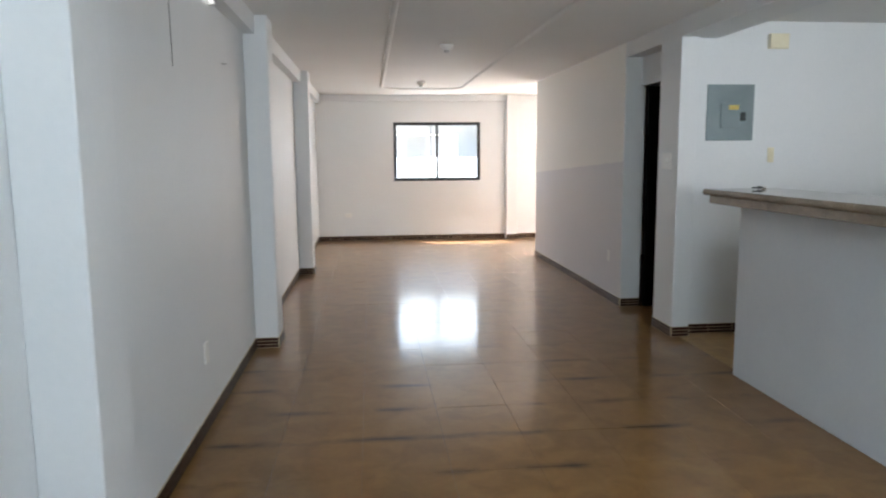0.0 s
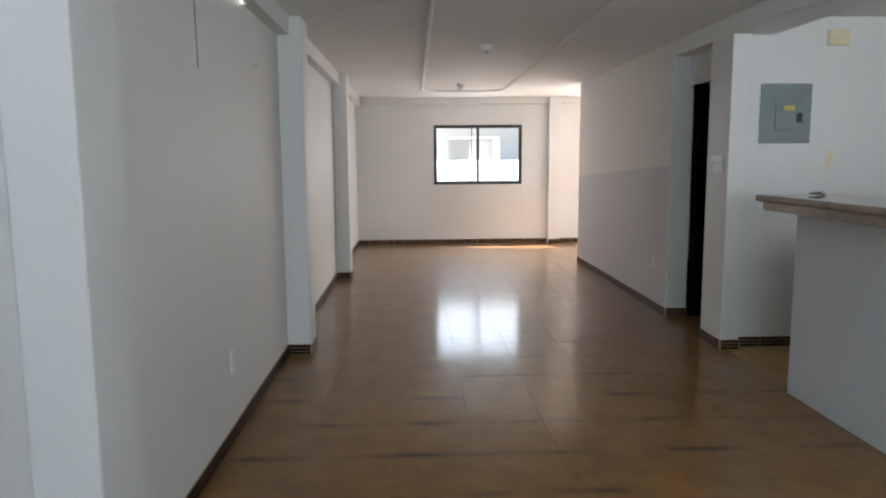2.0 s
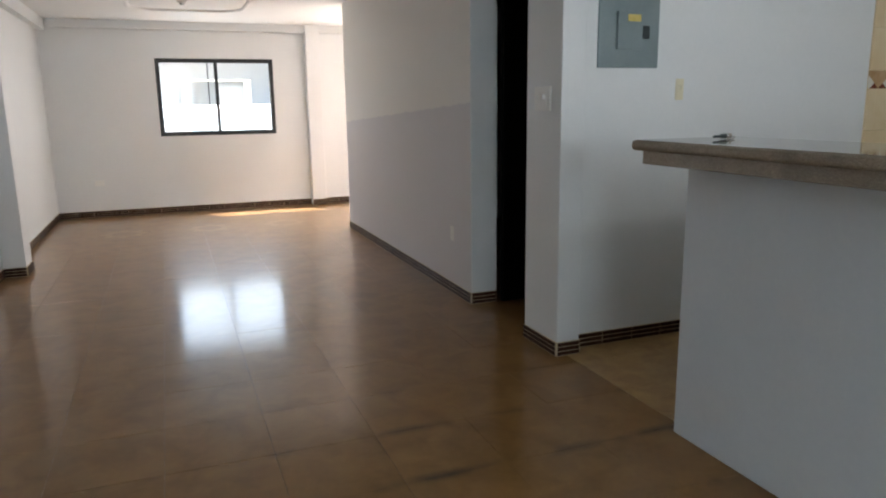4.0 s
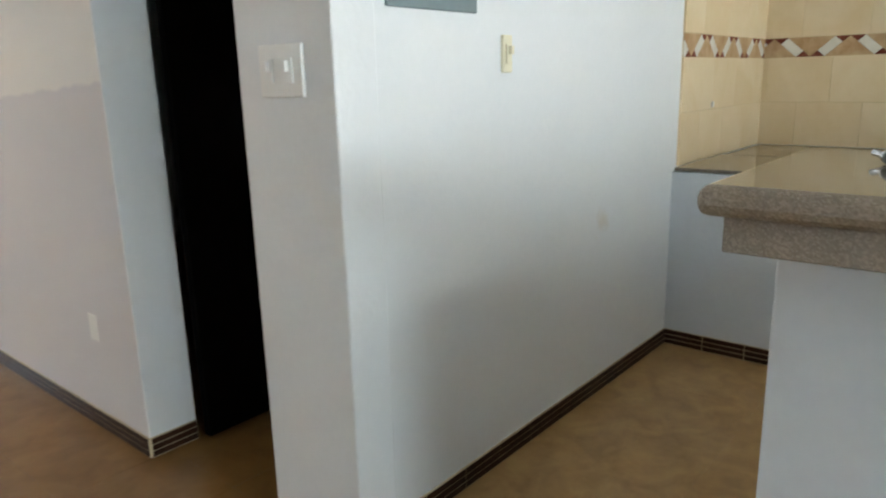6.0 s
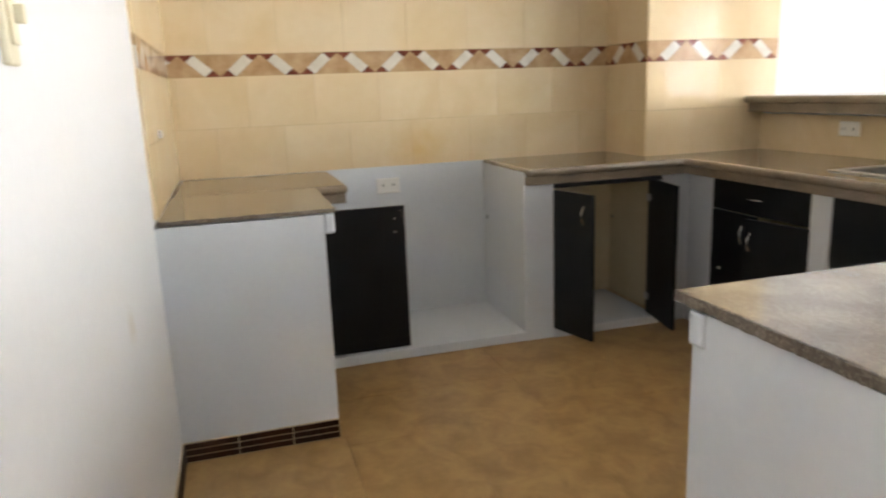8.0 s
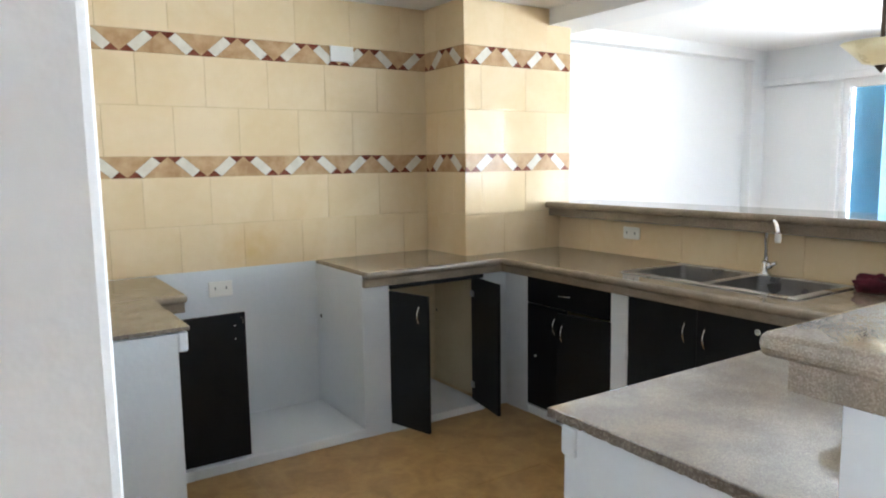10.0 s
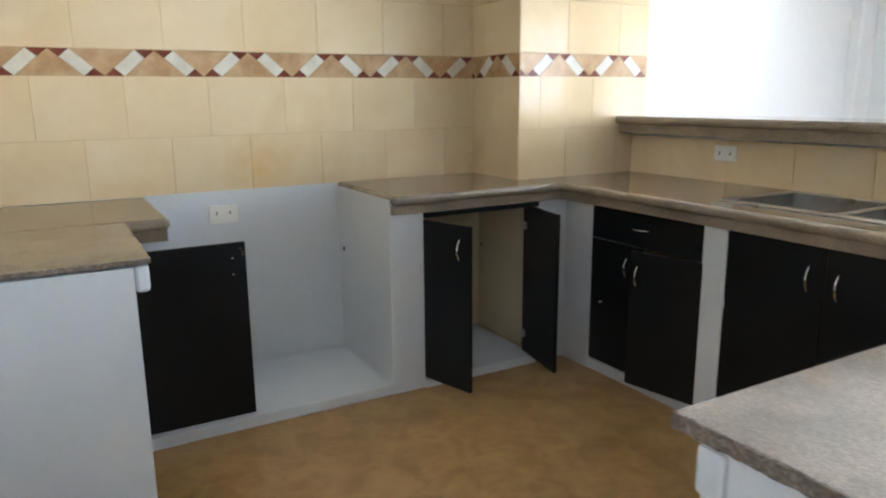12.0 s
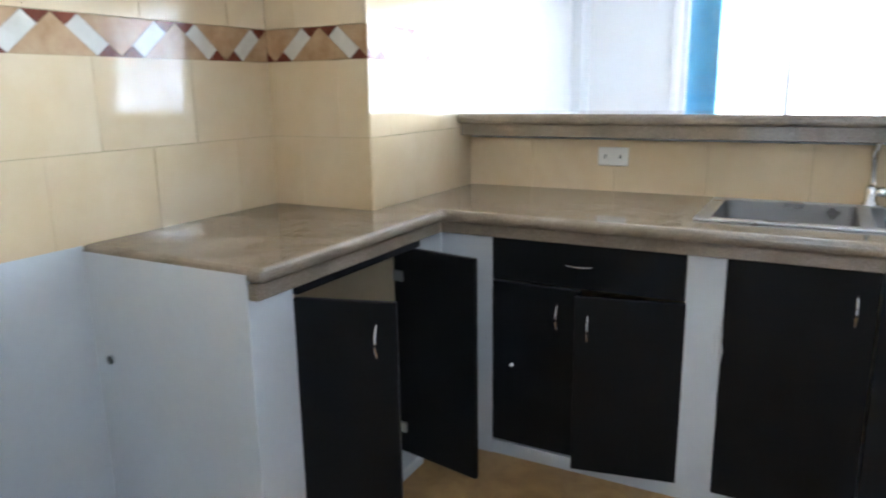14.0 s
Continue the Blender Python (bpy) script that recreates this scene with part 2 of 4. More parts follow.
def stain_joints(m, y0, pitch):
    """Dark dirt smudges along some cross joints of the hall floor."""
    n, l = m.node_tree.nodes, m.node_tree.links
    p = n["Principled BSDF"]
    old = p.inputs["Base Color"].links[0].from_socket
    geo = n.new("ShaderNodeNewGeometry")
    xyz = n.new("ShaderNodeSeparateXYZ")
    l.new(geo.outputs["Position"], xyz.inputs[0])
    shift = n.new("ShaderNodeMath")
    shift.operation, shift.inputs[1].default_value = "SUBTRACT", y0
    l.new(xyz.outputs["Y"], shift.inputs[0])
    near = n.new("ShaderNodeMath")
    near.operation, near.inputs[1].default_value = "PINGPONG", pitch / 2
    l.new(shift.outputs[0], near.inputs[0])
    band = n.new("ShaderNodeMapRange")
    band.inputs["From Min"].default_value, band.inputs["From Max"].default_value = 0.0, 0.045
    band.inputs["To Min"].default_value, band.inputs["To Max"].default_value = 1.0, 0.0
    l.new(near.outputs[0], band.inputs[0])
    stretch = n.new("ShaderNodeVectorMath")
    stretch.operation, stretch.inputs[1].default_value = "MULTIPLY", (1.6, 2.4, 1.0)
    l.new(geo.outputs["Position"], stretch.inputs[0])
    nz = n.new("ShaderNodeTexNoise")
    nz.inputs["Scale"].default_value, nz.inputs["Detail"].default_value = 1.5, 5.0
    l.new(stretch.outputs[0], nz.inputs["Vector"])
    pick = n.new("ShaderNodeMapRange")
    pick.inputs["From Min"].default_value, pick.inputs["From Max"].default_value = 0.48, 0.68
    l.new(nz.outputs[0], pick.inputs[0])
    worn = n.new("ShaderNodeMapRange")
    worn.inputs["From Min"].default_value, worn.inputs["From Max"].default_value = 0.0, -0.5
    l.new(xyz.outputs["Y"], worn.inputs[0])
    both = n.new("ShaderNodeMath")
    both.operation = "MULTIPLY"
    l.new(band.outputs[0], both.inputs[0])
    l.new(worn.outputs[0], both.inputs[1])
    amount = n.new("ShaderNodeMath")
    amount.operation = "MULTIPLY"
    l.new(both.outputs[0], amount.inputs[0])
    l.new(pick.outputs[0], amount.inputs[1])
    mx = n.new("ShaderNodeMix")
    mx.data_type = "RGBA"
    mx.inputs[7].default_value = (0.05, 0.03, 0.016, 1)
    l.new(amount.outputs[0], mx.inputs[0])
    l.new(old, mx.inputs[6])
    l.new(mx.outputs[2], p.inputs["Base Color"])


stain_joints(FLOOR, -5.85, 0.41)


def waxed(m, ior):
    """Matt tile body under a clear, slightly wavy waxed coat."""
    n, l, p = m.node_tree.nodes, m.node_tree.links, m.node_tree.nodes["Principled BSDF"]
    geo, wave, bp = n.new("ShaderNodeNewGeometry"), n.new("ShaderNodeTexNoise"), n.new("ShaderNodeBump")
    wave.inputs["Scale"].default_value, wave.inputs["Detail"].default_value = 9.0, 2.0
    bp.inputs["Strength"].default_value, bp.inputs["Distance"].default_value = 1.0, 0.00022
    l.new(geo.outputs["Position"], wave.inputs["Vector"])
    l.new(wave.outputs[0], bp.inputs["Height"])
    body, coat, fr, mx = n.new("ShaderNodeBsdfDiffuse"), n.new("ShaderNodeBsdfGlossy"), n.new("ShaderNodeFresnel"), n.new("ShaderNodeMixShader")
    fr.inputs["IOR"].default_value = ior
    l.new(p.inputs["Base Color"].links[0].from_socket, body.inputs["Color"])
    l.new(p.inputs["Roughness"].links[0].from_socket, coat.inputs["Roughness"])
    coat.inputs["Color"].default_value = (1, 1, 1, 1)
    l.new(bp.outputs[0], coat.inputs["Normal"])
    l.new(fr.outputs[0], mx.inputs[0])
    l.new(body.outputs[0], mx.inputs[1])
    haze, both = n.new("ShaderNodeBsdfGlossy"), n.new("ShaderNodeMixShader")
    haze.inputs["Roughness"].default_value, both.inputs[0].default_value = 0.32, 0.34
    haze.inputs["Color"].default_value = (1, 1, 1, 1)
    l.new(coat.outputs[0], both.inputs[1])
    l.new(haze.outputs[0], both.inputs[2])
    l.new(both.outputs[0], mx.inputs[2])
    l.new(mx.outputs[0], n["Material Output"].inputs["Surface"])


waxed(FLOOR, 1.42)


# ---- mesh helpers ----
def obj(name, bm, mat, label="", category="", group="", kind="", smooth=False):
    me = bpy.data.meshes.new(name)
    bmesh.ops.recalc_face_normals(bm, faces=bm.faces[:])
    bm.to_mesh(me)
    bm.free()
    for mm in (mat if isinstance(mat, (list, tuple)) else [mat]):
        me.materials.append(mm)
    if smooth:
        for f in me.polygons:
            f.use_smooth = True
    return tagged(new(name, me), label, category, group, kind)


def part(name, bm, mat, parent, label="", smooth=False):
    ob = obj(name, bm, mat, label, smooth=smooth)
    ob.parent = parent
    ob.matrix_parent_inverse = parent.matrix_world.inverted()
    return ob


def thing(name, at, label, category, group="", kind=""):
    ob = new(name)
    ob.location = at
    ob.empty_display_size = 0.05
    bpy.context.view_layer.update()
    return tagged(ob, label, category, group, kind)


def box(x0, x1, y0, y1, z0, z1, bev=0.0, seg=2, bm=None):
    own = bmesh.new()
    vs = [own.verts.new((x, y, z)) for z in (z0, z1) for y in (y0, y1) for x in (x0, x1)]
    for q in ((0, 2, 3, 1), (4, 5, 7, 6), (0, 1, 5, 4), (2, 6, 7, 3), (0, 4, 6, 2), (1, 3, 7, 5)):
        own.faces.new([vs[i] for i in q])
    if bev:
        bmesh.ops.bevel(own, geom=own.edges[:], offset=bev, segments=seg, affect="EDGES", profile=0.5)
    if bm is None:
        return own
    me = bpy.data.meshes.new("tmp")
    own.to_mesh(me)
    own.free()
    bm.from_mesh(me)
    bpy.data.meshes.remove(me)
    return bm


def grid_solid(us, vs, keep, w0, w1, place, bev=0.0, seg=3):
    """A solid made of the kept cells of a grid, w0 to w1 thick; place(u, v, w) gives the point."""
    bm, made = bmesh.new(), {}

    def vert(i, j, k):
        if (i, j, k) not in made:
            made[i, j, k] = bm.verts.new(place(us[i], vs[j], (w0, w1)[k]))
        return made[i, j, k]

    nu, nv = len(us) - 1, len(vs) - 1
    on = {(i, j) for i in range(nu) for j in range(nv) if keep((us[i] + us[i + 1]) / 2, (vs[j] + vs[j + 1]) / 2)}
    for i, j in on:
        for k in (0, 1):
            bm.faces.new([vert(*c, k) for c in ((i, j), (i + 1, j), (i + 1, j + 1), (i, j + 1))])
        for di, dj, a, b in ((-1, 0, (i, j), (i, j + 1)), (1, 0, (i + 1, j), (i + 1, j + 1)), (0, -1, (i, j), (i + 1, j)), (0, 1, (i, j + 1), (i + 1, j + 1))):
            if (i + di, j + dj) not in on:
                bm.faces.new([vert(*a, 0), vert(*b, 0), vert(*b, 1), vert(*a, 1)])
    bmesh.ops.recalc_face_normals(bm, faces=bm.faces[:])
    if bev:
        sharp = [e for e in bm.edges if len(e.link_faces) == 2 and e.calc_face_angle() > 0.5]
        bmesh.ops.bevel(bm, geom=sharp, offset=bev, segments=seg, affect="EDGES", profile=0.5)
    return bm


def wall_along_x(x0, x1, y0, y1, z0, z1, holes=()):
    us = sorted({x0, x1, *[h[0] for h in holes], *[h[1] for h in holes]})
    vs = sorted({z0, z1, *[h[2] for h in holes], *[h[3] for h in holes]})
    return grid_solid(us, vs, lambda u, v: not any(h[0] < u < h[1] and h[2] < v < h[3] for h in holes), y0, y1, lambda u, v, w: (u, w, v))


def wall_along_y(y0, y1, x0, x1, z0, z1, holes=()):
    us = sorted({y0, y1, *[h[0] for h in holes], *[h[1] for h in holes]})
    vs = sorted({z0, z1, *[h[2] for h in holes], *[h[3] for h in holes]})
    return grid_solid(us, vs, lambda u, v: not any(h[0] < u < h[1] and h[2] < v < h[3] for h in holes), x0, x1, lambda u, v, w: (w, u, v))


def slab_plan(rects, holes, z0, z1, bev):
    us = sorted({r[k] for r in (*rects, *holes) for k in (0, 1)})
    vs = sorted({r[k] for r in (*rects, *holes) for k in (2, 3)})

    def keep(u, v):
        return any(r[0] < u < r[1] and r[2] < v < r[3] for r in rects) and not any(r[0] < u < r[1] and r[2] < v < r[3] for r in holes)
    return grid_solid(us, vs, keep, z0, z1, lambda u, v, w: (u, v, w), bev, 3)


def lathe(profile, steps=24, at=(0, 0, 0), turn=None):
    """A turned solid from (radius, height) pairs."""
    bm = bmesh.new()
    m = Matrix.Translation(at) @ (turn if turn else Matrix())
    rings = [[bm.verts.new(m @ Vector((r * math.cos(2 * math.pi * k / steps), r * math.sin(2 * math.pi * k / steps), h))) for k in range(steps)] for r, h in profile]
    for a, b in zip(rings, rings[1:]):
        for k in range(steps):
            bm.faces.new((a[k], a[(k + 1) % steps], b[(k + 1) % steps], b[k]))
    bm.faces.new(rings[0][::-1])
    bm.faces.new(rings[-1])
    return bm


def sweep(points, radius, steps=10, closed=False):
    """A round bar along points."""
    bm, rings, n = bmesh.new(), [], len(points)
    pts = [Vector(p) for p in points]
    for i, p in enumerate(pts):
        a = pts[(i - 1) % n] if closed or i > 0 else p
        b = pts[(i + 1) % n] if closed or i < n - 1 else p
        d = (b - a).normalized()
        side = d.cross(Vector((0, 0, 1)))
        if side.length < 1e-3:
            side = d.cross(Vector((0, 1, 0)))
        side.normalize()
        up = side.cross(d)
        rings.append([bm.verts.new(p + radius * (math.cos(2 * math.pi * k / steps) * side + math.sin(2 * math.pi * k / steps) * up)) for k in range(steps)])
    for i in range(n if closed else n - 1):
        a, b = rings[i], rings[(i + 1) % n]
        for k in range(steps):
            bm.faces.new((a[k], a[(k + 1) % steps], b[(k + 1) % steps], b[k]))
    if not closed:
        bm.faces.new(rings[0][::-1])
        bm.faces.new(rings[-1])
    return bm


# ---- plan ----
XW, XE = -3.22, 3.516            # west wall, east wall
YS, YN = -6.0, 6.75             # south wall, north wall
YP = 0.078                      # wall with the breaker panel
H, SOFFIT = 2.43, 2.30          # ceiling, beams and lintels
NORTH_WIN = (-1.94, -0.463, 1.0, 1.984)
NORTH_WIN_2 = (0.85, 2.36, 1.0, 1.98)
DINING_WIN = (-0.40, 2.74, 0.95, 2.09)
LIVING_WIN = (-2.2, -1.0, 1.09, 2.3)

# ---- structure ----
obj("floor", box(XW - 0.2, XE + 0.2, YS - 0.2, YN + 0.2, -0.15, -0.004), FGROUT, "dark grout bed under glossy ochre floor tiles", "floor", kind="structure")
obj("ceiling", box(XW - 0.2, XE + 0.2, YS - 0.3, YN + 0.14, H, H + 0.15), CEIL, "white painted plaster ceiling", "ceiling", kind="structure")
obj("wall_west", wall_along_y(YS - 0.15, YN + 0.15, XW - 0.15, XW, 0, H), PAINT, "long white painted plaster wall", "wall", kind="structure")
obj("wall_east", wall_along_y(YS - 0.15, YN + 0.15, XE, XE + 0.15, 0, H), PAINT, "white painted kitchen and dining wall", "wall", kind="structure")
obj("wall_north", wall_along_x(XW, XE, YN, YN + 0.12, 0, H, (NORTH_WIN, NORTH_WIN_2)), PAINT, "white end wall with a dark-framed window", "wall", kind="structure")
obj("wall_south", wall_along_x(XW, XE, YS - 0.15, YS, 0, H, (DINING_WIN, LIVING_WIN)), PAINT, "white wall with wide bright windows", "wall", kind="structure")
obj("wall_panel", wall_along_x(0.14, XE, YP, 0.2, 0, H), PAINT, "white wall carrying the breaker panel", "wall", kind="structure")
obj("pillar_corner", box(0, 0.14, 0, 0.371, 0, SOFFIT, 0.006), PAINT, "white plastered corner pillar beside the dark doorway", "pillar", kind="structure")
obj("wall_hall", wall_along_y(1.13, 4.56, -0.01, 0.178, 0, H), TWOTONE, "hall wall in two coats, greyer paint below", "wall", kind="structure")
obj("wall_hall_jamb", box(-0.01, 0.178, 1.125, 1.13, 0, H), PAINT, "white painted end of the hall wall beside the doorway", "wall", kind="structure")
obj("wall_hall_end", wall_along_x(0.178, XE, 4.44, 4.56, 0, H), PAINT, "white wall closing the hall room", "wall", kind="structure")
obj("lintel", box(0, 0.178, YP, 1.125, SOFFIT, H), PAINT, "white lintel over the doorway", "lintel", kind="structure")
obj("door_header", box(0.145, 0.178, 0.371, 1.125, 2.05, SOFFIT), PAINT, "white panel above the dark doorway", "panel", kind="structure")
# beams
obj("beam_bar", box(-0.0, 0.32, -3.3, 0.0, SOFFIT, H), PAINT, "white ceiling beam above the bar", "beam", kind="structure")
obj("beam_sink", box(0.32, XE, -3.40, -3.05, 2.33, H), PAINT, "white ceiling beam above the sink counter", "beam", kind="structure")
obj("beam_pillar_cap", box(0.0, 0.32, 0.0, YP, SOFFIT, H), PAINT, "white beam end over the corner pillar", "beam", kind="structure")
for y0, y1 in ((-3.34, -3.08), (0.08, 0.35), (3.39, 3.66)):
    obj("pillar_west", box(XW, -3.05, y0, y1, 0, H, 0.006), PAINT, "white plastered pilaster on the long wall", "pillar", "pilasters on the long wall", "structure")
for y0, y1 in ((-3.08, 0.08), (0.35, 3.39), (3.66, YN), (YS, -3.34)):
    obj("beam_west", box(XW, -3.135, y0, y1, SOFFIT, H), PAINT, "white beam along the top of the long wall", "beam", "beams on the long wall", "structure")
obj("pillar_north", box(-0.03, 0.16, 6.62, YN, 0, H, 0.006), PAINT, "white pilaster on the end wall", "pillar", kind="structure")
obj("beam_north", box(-3.10, -0.03, 6.67, YN, 2.33, H), PAINT, "white beam along the end wall", "beam", kind="structure")
obj("beam_north", box(0.16, XE, 6.67, YN, 2.33, H), PAINT, "white beam along the end wall", "beam", kind="structure")
obj("pillar_dining", box(3.43, XE, YS, -5.80, 0, H, 0.006), PAINT, "white plastered corner pillar of the dining room", "pillar", kind="structure")
obj("beam_dining", box(3.40, XE, -5.80, -3.40, 2.335, H), PAINT, "white ceiling beam along the dining wall", "beam", kind="structure")
obj("pillar_kitchen", box(3.085, XE, -3.235, -2.40, 0, H), TGROUT, "kitchen pillar clad in cream tiles", "pillar", kind="structure")

# ceiling moulding, a long rounded frame
mx0, mx1, my0, my1, mr = -2.15, -0.96, -2.60, 5.5, 0.3
ring = []
for cx, cy, a0 in ((mx1 - mr, my1 - mr, 0), (mx0 + mr, my1 - mr, 90), (mx0 + mr, my0 + mr, 180), (mx1 - mr, my0 + mr, 270)):
    ring += [(cx + mr * math.cos(radians(a0 + 9 * k)), cy + mr * math.sin(radians(a0 + 9 * k)), H) for k in range(11)]
obj("trim_ceiling", sweep(ring, 0.025, 10, True), CEIL, "white rounded moulding forming a long ceiling frame", "moulding", kind="structure", smooth=True)


# ---- windows ----
def window(name, spec, y, depth, mat, label, mull, bars=(), inset=0.02, fw=0.05):
    x0, x1, z0, z1 = spec
    w = thing(name, ((x0 + x1) / 2, y, z0), label, "window", kind="structure")
    us, vs = sorted((x0, x0 + fw, x1 - fw, x1)), sorted((z0, z0 + fw, z1 - fw, z1))
    part("window_frame", grid_solid(us, vs, lambda u, v: not (x0 + fw < u < x1 - fw and z0 + fw < v < z1 - fw), y + inset, y + inset + depth, lambda u, v, q: (u, q, v)), mat, w)
    edges = [x0 + fw, *mull, x1 - fw]
    for k, m in enumerate(mull):
        part("mullion", box(m - 0.022, m + 0.022, y + inset + 0.006, y + inset + depth - 0.006, z0 + fw, z1 - fw, 0.003), mat, w)
    for a, b in zip(edges, edges[1:]):
        g = part("pane", box(a + 0.001, b - 0.001, y + inset + 0.018, y + inset + 0.023, z0 + fw, z1 - fw), GLASS, w)
        g.visible_shadow = False
    for b in bars:
        part("bar", box(b[0], b[1], y + inset + 0.008, y + inset + 0.034, b[2], b[3], 0.002), mat, w)
    return w


window("window_1", NORTH_WIN, YN, 0.06, FRAME_BLACK, "black aluminium sliding window in the end wall", (-1.2,), bars=((-1.31, -1.298, 1.05, 1.93),))
window("window_2", NORTH_WIN_2, YN, 0.06, FRAME_BLACK, "black aluminium sliding window beyond the hall corner", (1.6,))
window("window_3", DINING_WIN, YS - 0.1, 0.06, FRAME_WHITE, "wide white aluminium window of the dining room", (0.4, 1.2, 2.0), fw=0.045)
lx0, lx1, lz0, lz1 = LIVING_WIN
window("window_4", LIVING_WIN, YS - 0.1, 0.06, FRAME_WHITE, "white aluminium window with glazing bars", (-1.8, -1.4), bars=((lx0 + 0.05, -1.822, 1.18, 1.21), (-1.778, -1.422, 1.18, 1.21), (-1.378, lx1 - 0.05, 1.18, 1.21)))
obj("trim_window", box(-0.45, 3.428, YS, YS + 0.05, 2.11, 2.17, 0.006), FRAME_WHITE, "white pelmet rail above the dining window", "trim", kind="structure")
obj("trim_jamb", box(2.745, 2.80, YS, YS + 0.025, 0.9, 2.105, 0.004), FRAME_WHITE, "white jamb board of the dining window", "trim", kind="structure")

# ---- dark doorway ----
# Leaf and handle are added; the leaf covers the view into the unlit room.
door = thing("doorway_infill", (0.19, 1.09, 0), "near-black door leaf added to carry the unlit room's darkness", "door", kind="structure")
leaf = part("blackout_leaf", box(0.2, 0.98, 1.07, 1.11, 0.01, 2.04, 0.003), DOORWAY_BLACK, door)
part("door_handle", sweep([(0.93, 1.06, 1.0), (0.93, 1.01, 1.0), (0.83, 1.01, 1.0)], 0.009), BRONZE, leaf, "dark bronze lever handle", True)

# ---- kitchen masonry ----
CT, CTB = 0.90, 0.908
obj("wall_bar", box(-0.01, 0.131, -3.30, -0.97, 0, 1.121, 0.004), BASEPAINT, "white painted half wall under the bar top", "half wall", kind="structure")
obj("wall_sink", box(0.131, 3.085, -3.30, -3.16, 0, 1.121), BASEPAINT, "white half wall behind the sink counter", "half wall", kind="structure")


def counter_base(at, label, pieces):
    c = thing("counter_base", at, label, "kitchen counter")
    for nm, dims, mat in pieces:
        part(nm, box(*dims), mat, c)
    return c


base_a = counter_base((2.6, -0.25, 0), "white masonry counter base with an open end cupboard", (
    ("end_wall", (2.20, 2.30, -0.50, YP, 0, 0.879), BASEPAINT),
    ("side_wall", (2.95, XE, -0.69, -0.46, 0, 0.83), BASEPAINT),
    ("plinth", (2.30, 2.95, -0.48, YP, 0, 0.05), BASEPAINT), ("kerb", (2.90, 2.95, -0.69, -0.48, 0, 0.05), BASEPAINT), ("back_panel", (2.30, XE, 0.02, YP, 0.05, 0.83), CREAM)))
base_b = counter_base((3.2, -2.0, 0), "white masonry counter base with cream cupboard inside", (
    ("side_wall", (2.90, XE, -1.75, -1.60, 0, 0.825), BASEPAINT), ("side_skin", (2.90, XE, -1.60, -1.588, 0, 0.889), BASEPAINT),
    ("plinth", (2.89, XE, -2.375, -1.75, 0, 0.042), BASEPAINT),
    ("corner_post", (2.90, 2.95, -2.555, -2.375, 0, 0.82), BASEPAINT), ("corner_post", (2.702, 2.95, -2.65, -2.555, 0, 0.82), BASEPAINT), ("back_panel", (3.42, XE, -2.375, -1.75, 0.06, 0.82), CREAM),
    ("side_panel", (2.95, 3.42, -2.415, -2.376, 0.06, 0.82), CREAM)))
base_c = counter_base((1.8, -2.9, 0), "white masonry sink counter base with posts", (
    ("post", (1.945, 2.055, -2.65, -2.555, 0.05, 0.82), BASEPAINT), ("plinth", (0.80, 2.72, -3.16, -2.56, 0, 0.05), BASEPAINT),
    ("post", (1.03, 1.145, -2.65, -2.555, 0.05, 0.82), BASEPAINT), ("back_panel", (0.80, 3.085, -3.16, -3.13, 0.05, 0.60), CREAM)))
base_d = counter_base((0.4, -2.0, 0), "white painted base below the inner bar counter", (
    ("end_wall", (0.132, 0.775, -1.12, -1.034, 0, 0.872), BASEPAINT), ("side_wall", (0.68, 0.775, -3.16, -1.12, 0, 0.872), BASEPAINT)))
part("mortar_edge", box(0.735, 0.782, -1.06, -1.026, 0.80, 0.872, 0.008), BASEPAINT, base_d, "rough unpainted mortar under the edge")
bm = bmesh.new()
bmesh.ops.create_icosphere(bm, subdivisions=3, radius=1.0)
for v in bm.verts:
    k = 1 + 0.3 * noise.noise(v.co * 2.1)
    v.co = Vector((1.952 + 0.014 * v.co.x * k, -2.562 + 0.016 * v.co.y * k, 0.545 + 0.075 * v.co.z * k))
part("plaster_lump", bm, BASEPAINT, base_c, "ragged lump of plaster on the post", True)
part("hole", lathe([(0.008, 0), (0.008, 0.002), (0.004, 0.003)], 10, (3.397, -2.3755, 0.522), Matrix.Rotation(radians(-90), 4, "X")), DARKBIT, base_b, "dark pipe hole")
niche = thing("appliance_niche", (3.2, -1.2, 0), "white plastered appliance niche with a low plinth", "niche")
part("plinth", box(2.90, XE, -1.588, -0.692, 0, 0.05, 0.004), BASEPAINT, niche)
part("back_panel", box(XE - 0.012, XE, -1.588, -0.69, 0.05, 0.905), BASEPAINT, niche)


def countertop(rects, holes, top, label, thick=0.04):
    c = thing("countertop", ((rects[0][0] + rects[0][1]) / 2, (rects[0][2] + rects[0][3]) / 2, top), label, "countertop")
    part("slab", slab_plan(rects, holes, top - thick, top, 0.4 * thick), GRANITE, c)
    return c


def apron(c, rects, z0, z1, holes=()):
    part("apron", slab_plan(rects, holes, z0, z1, 0.002), GRANITE, c)


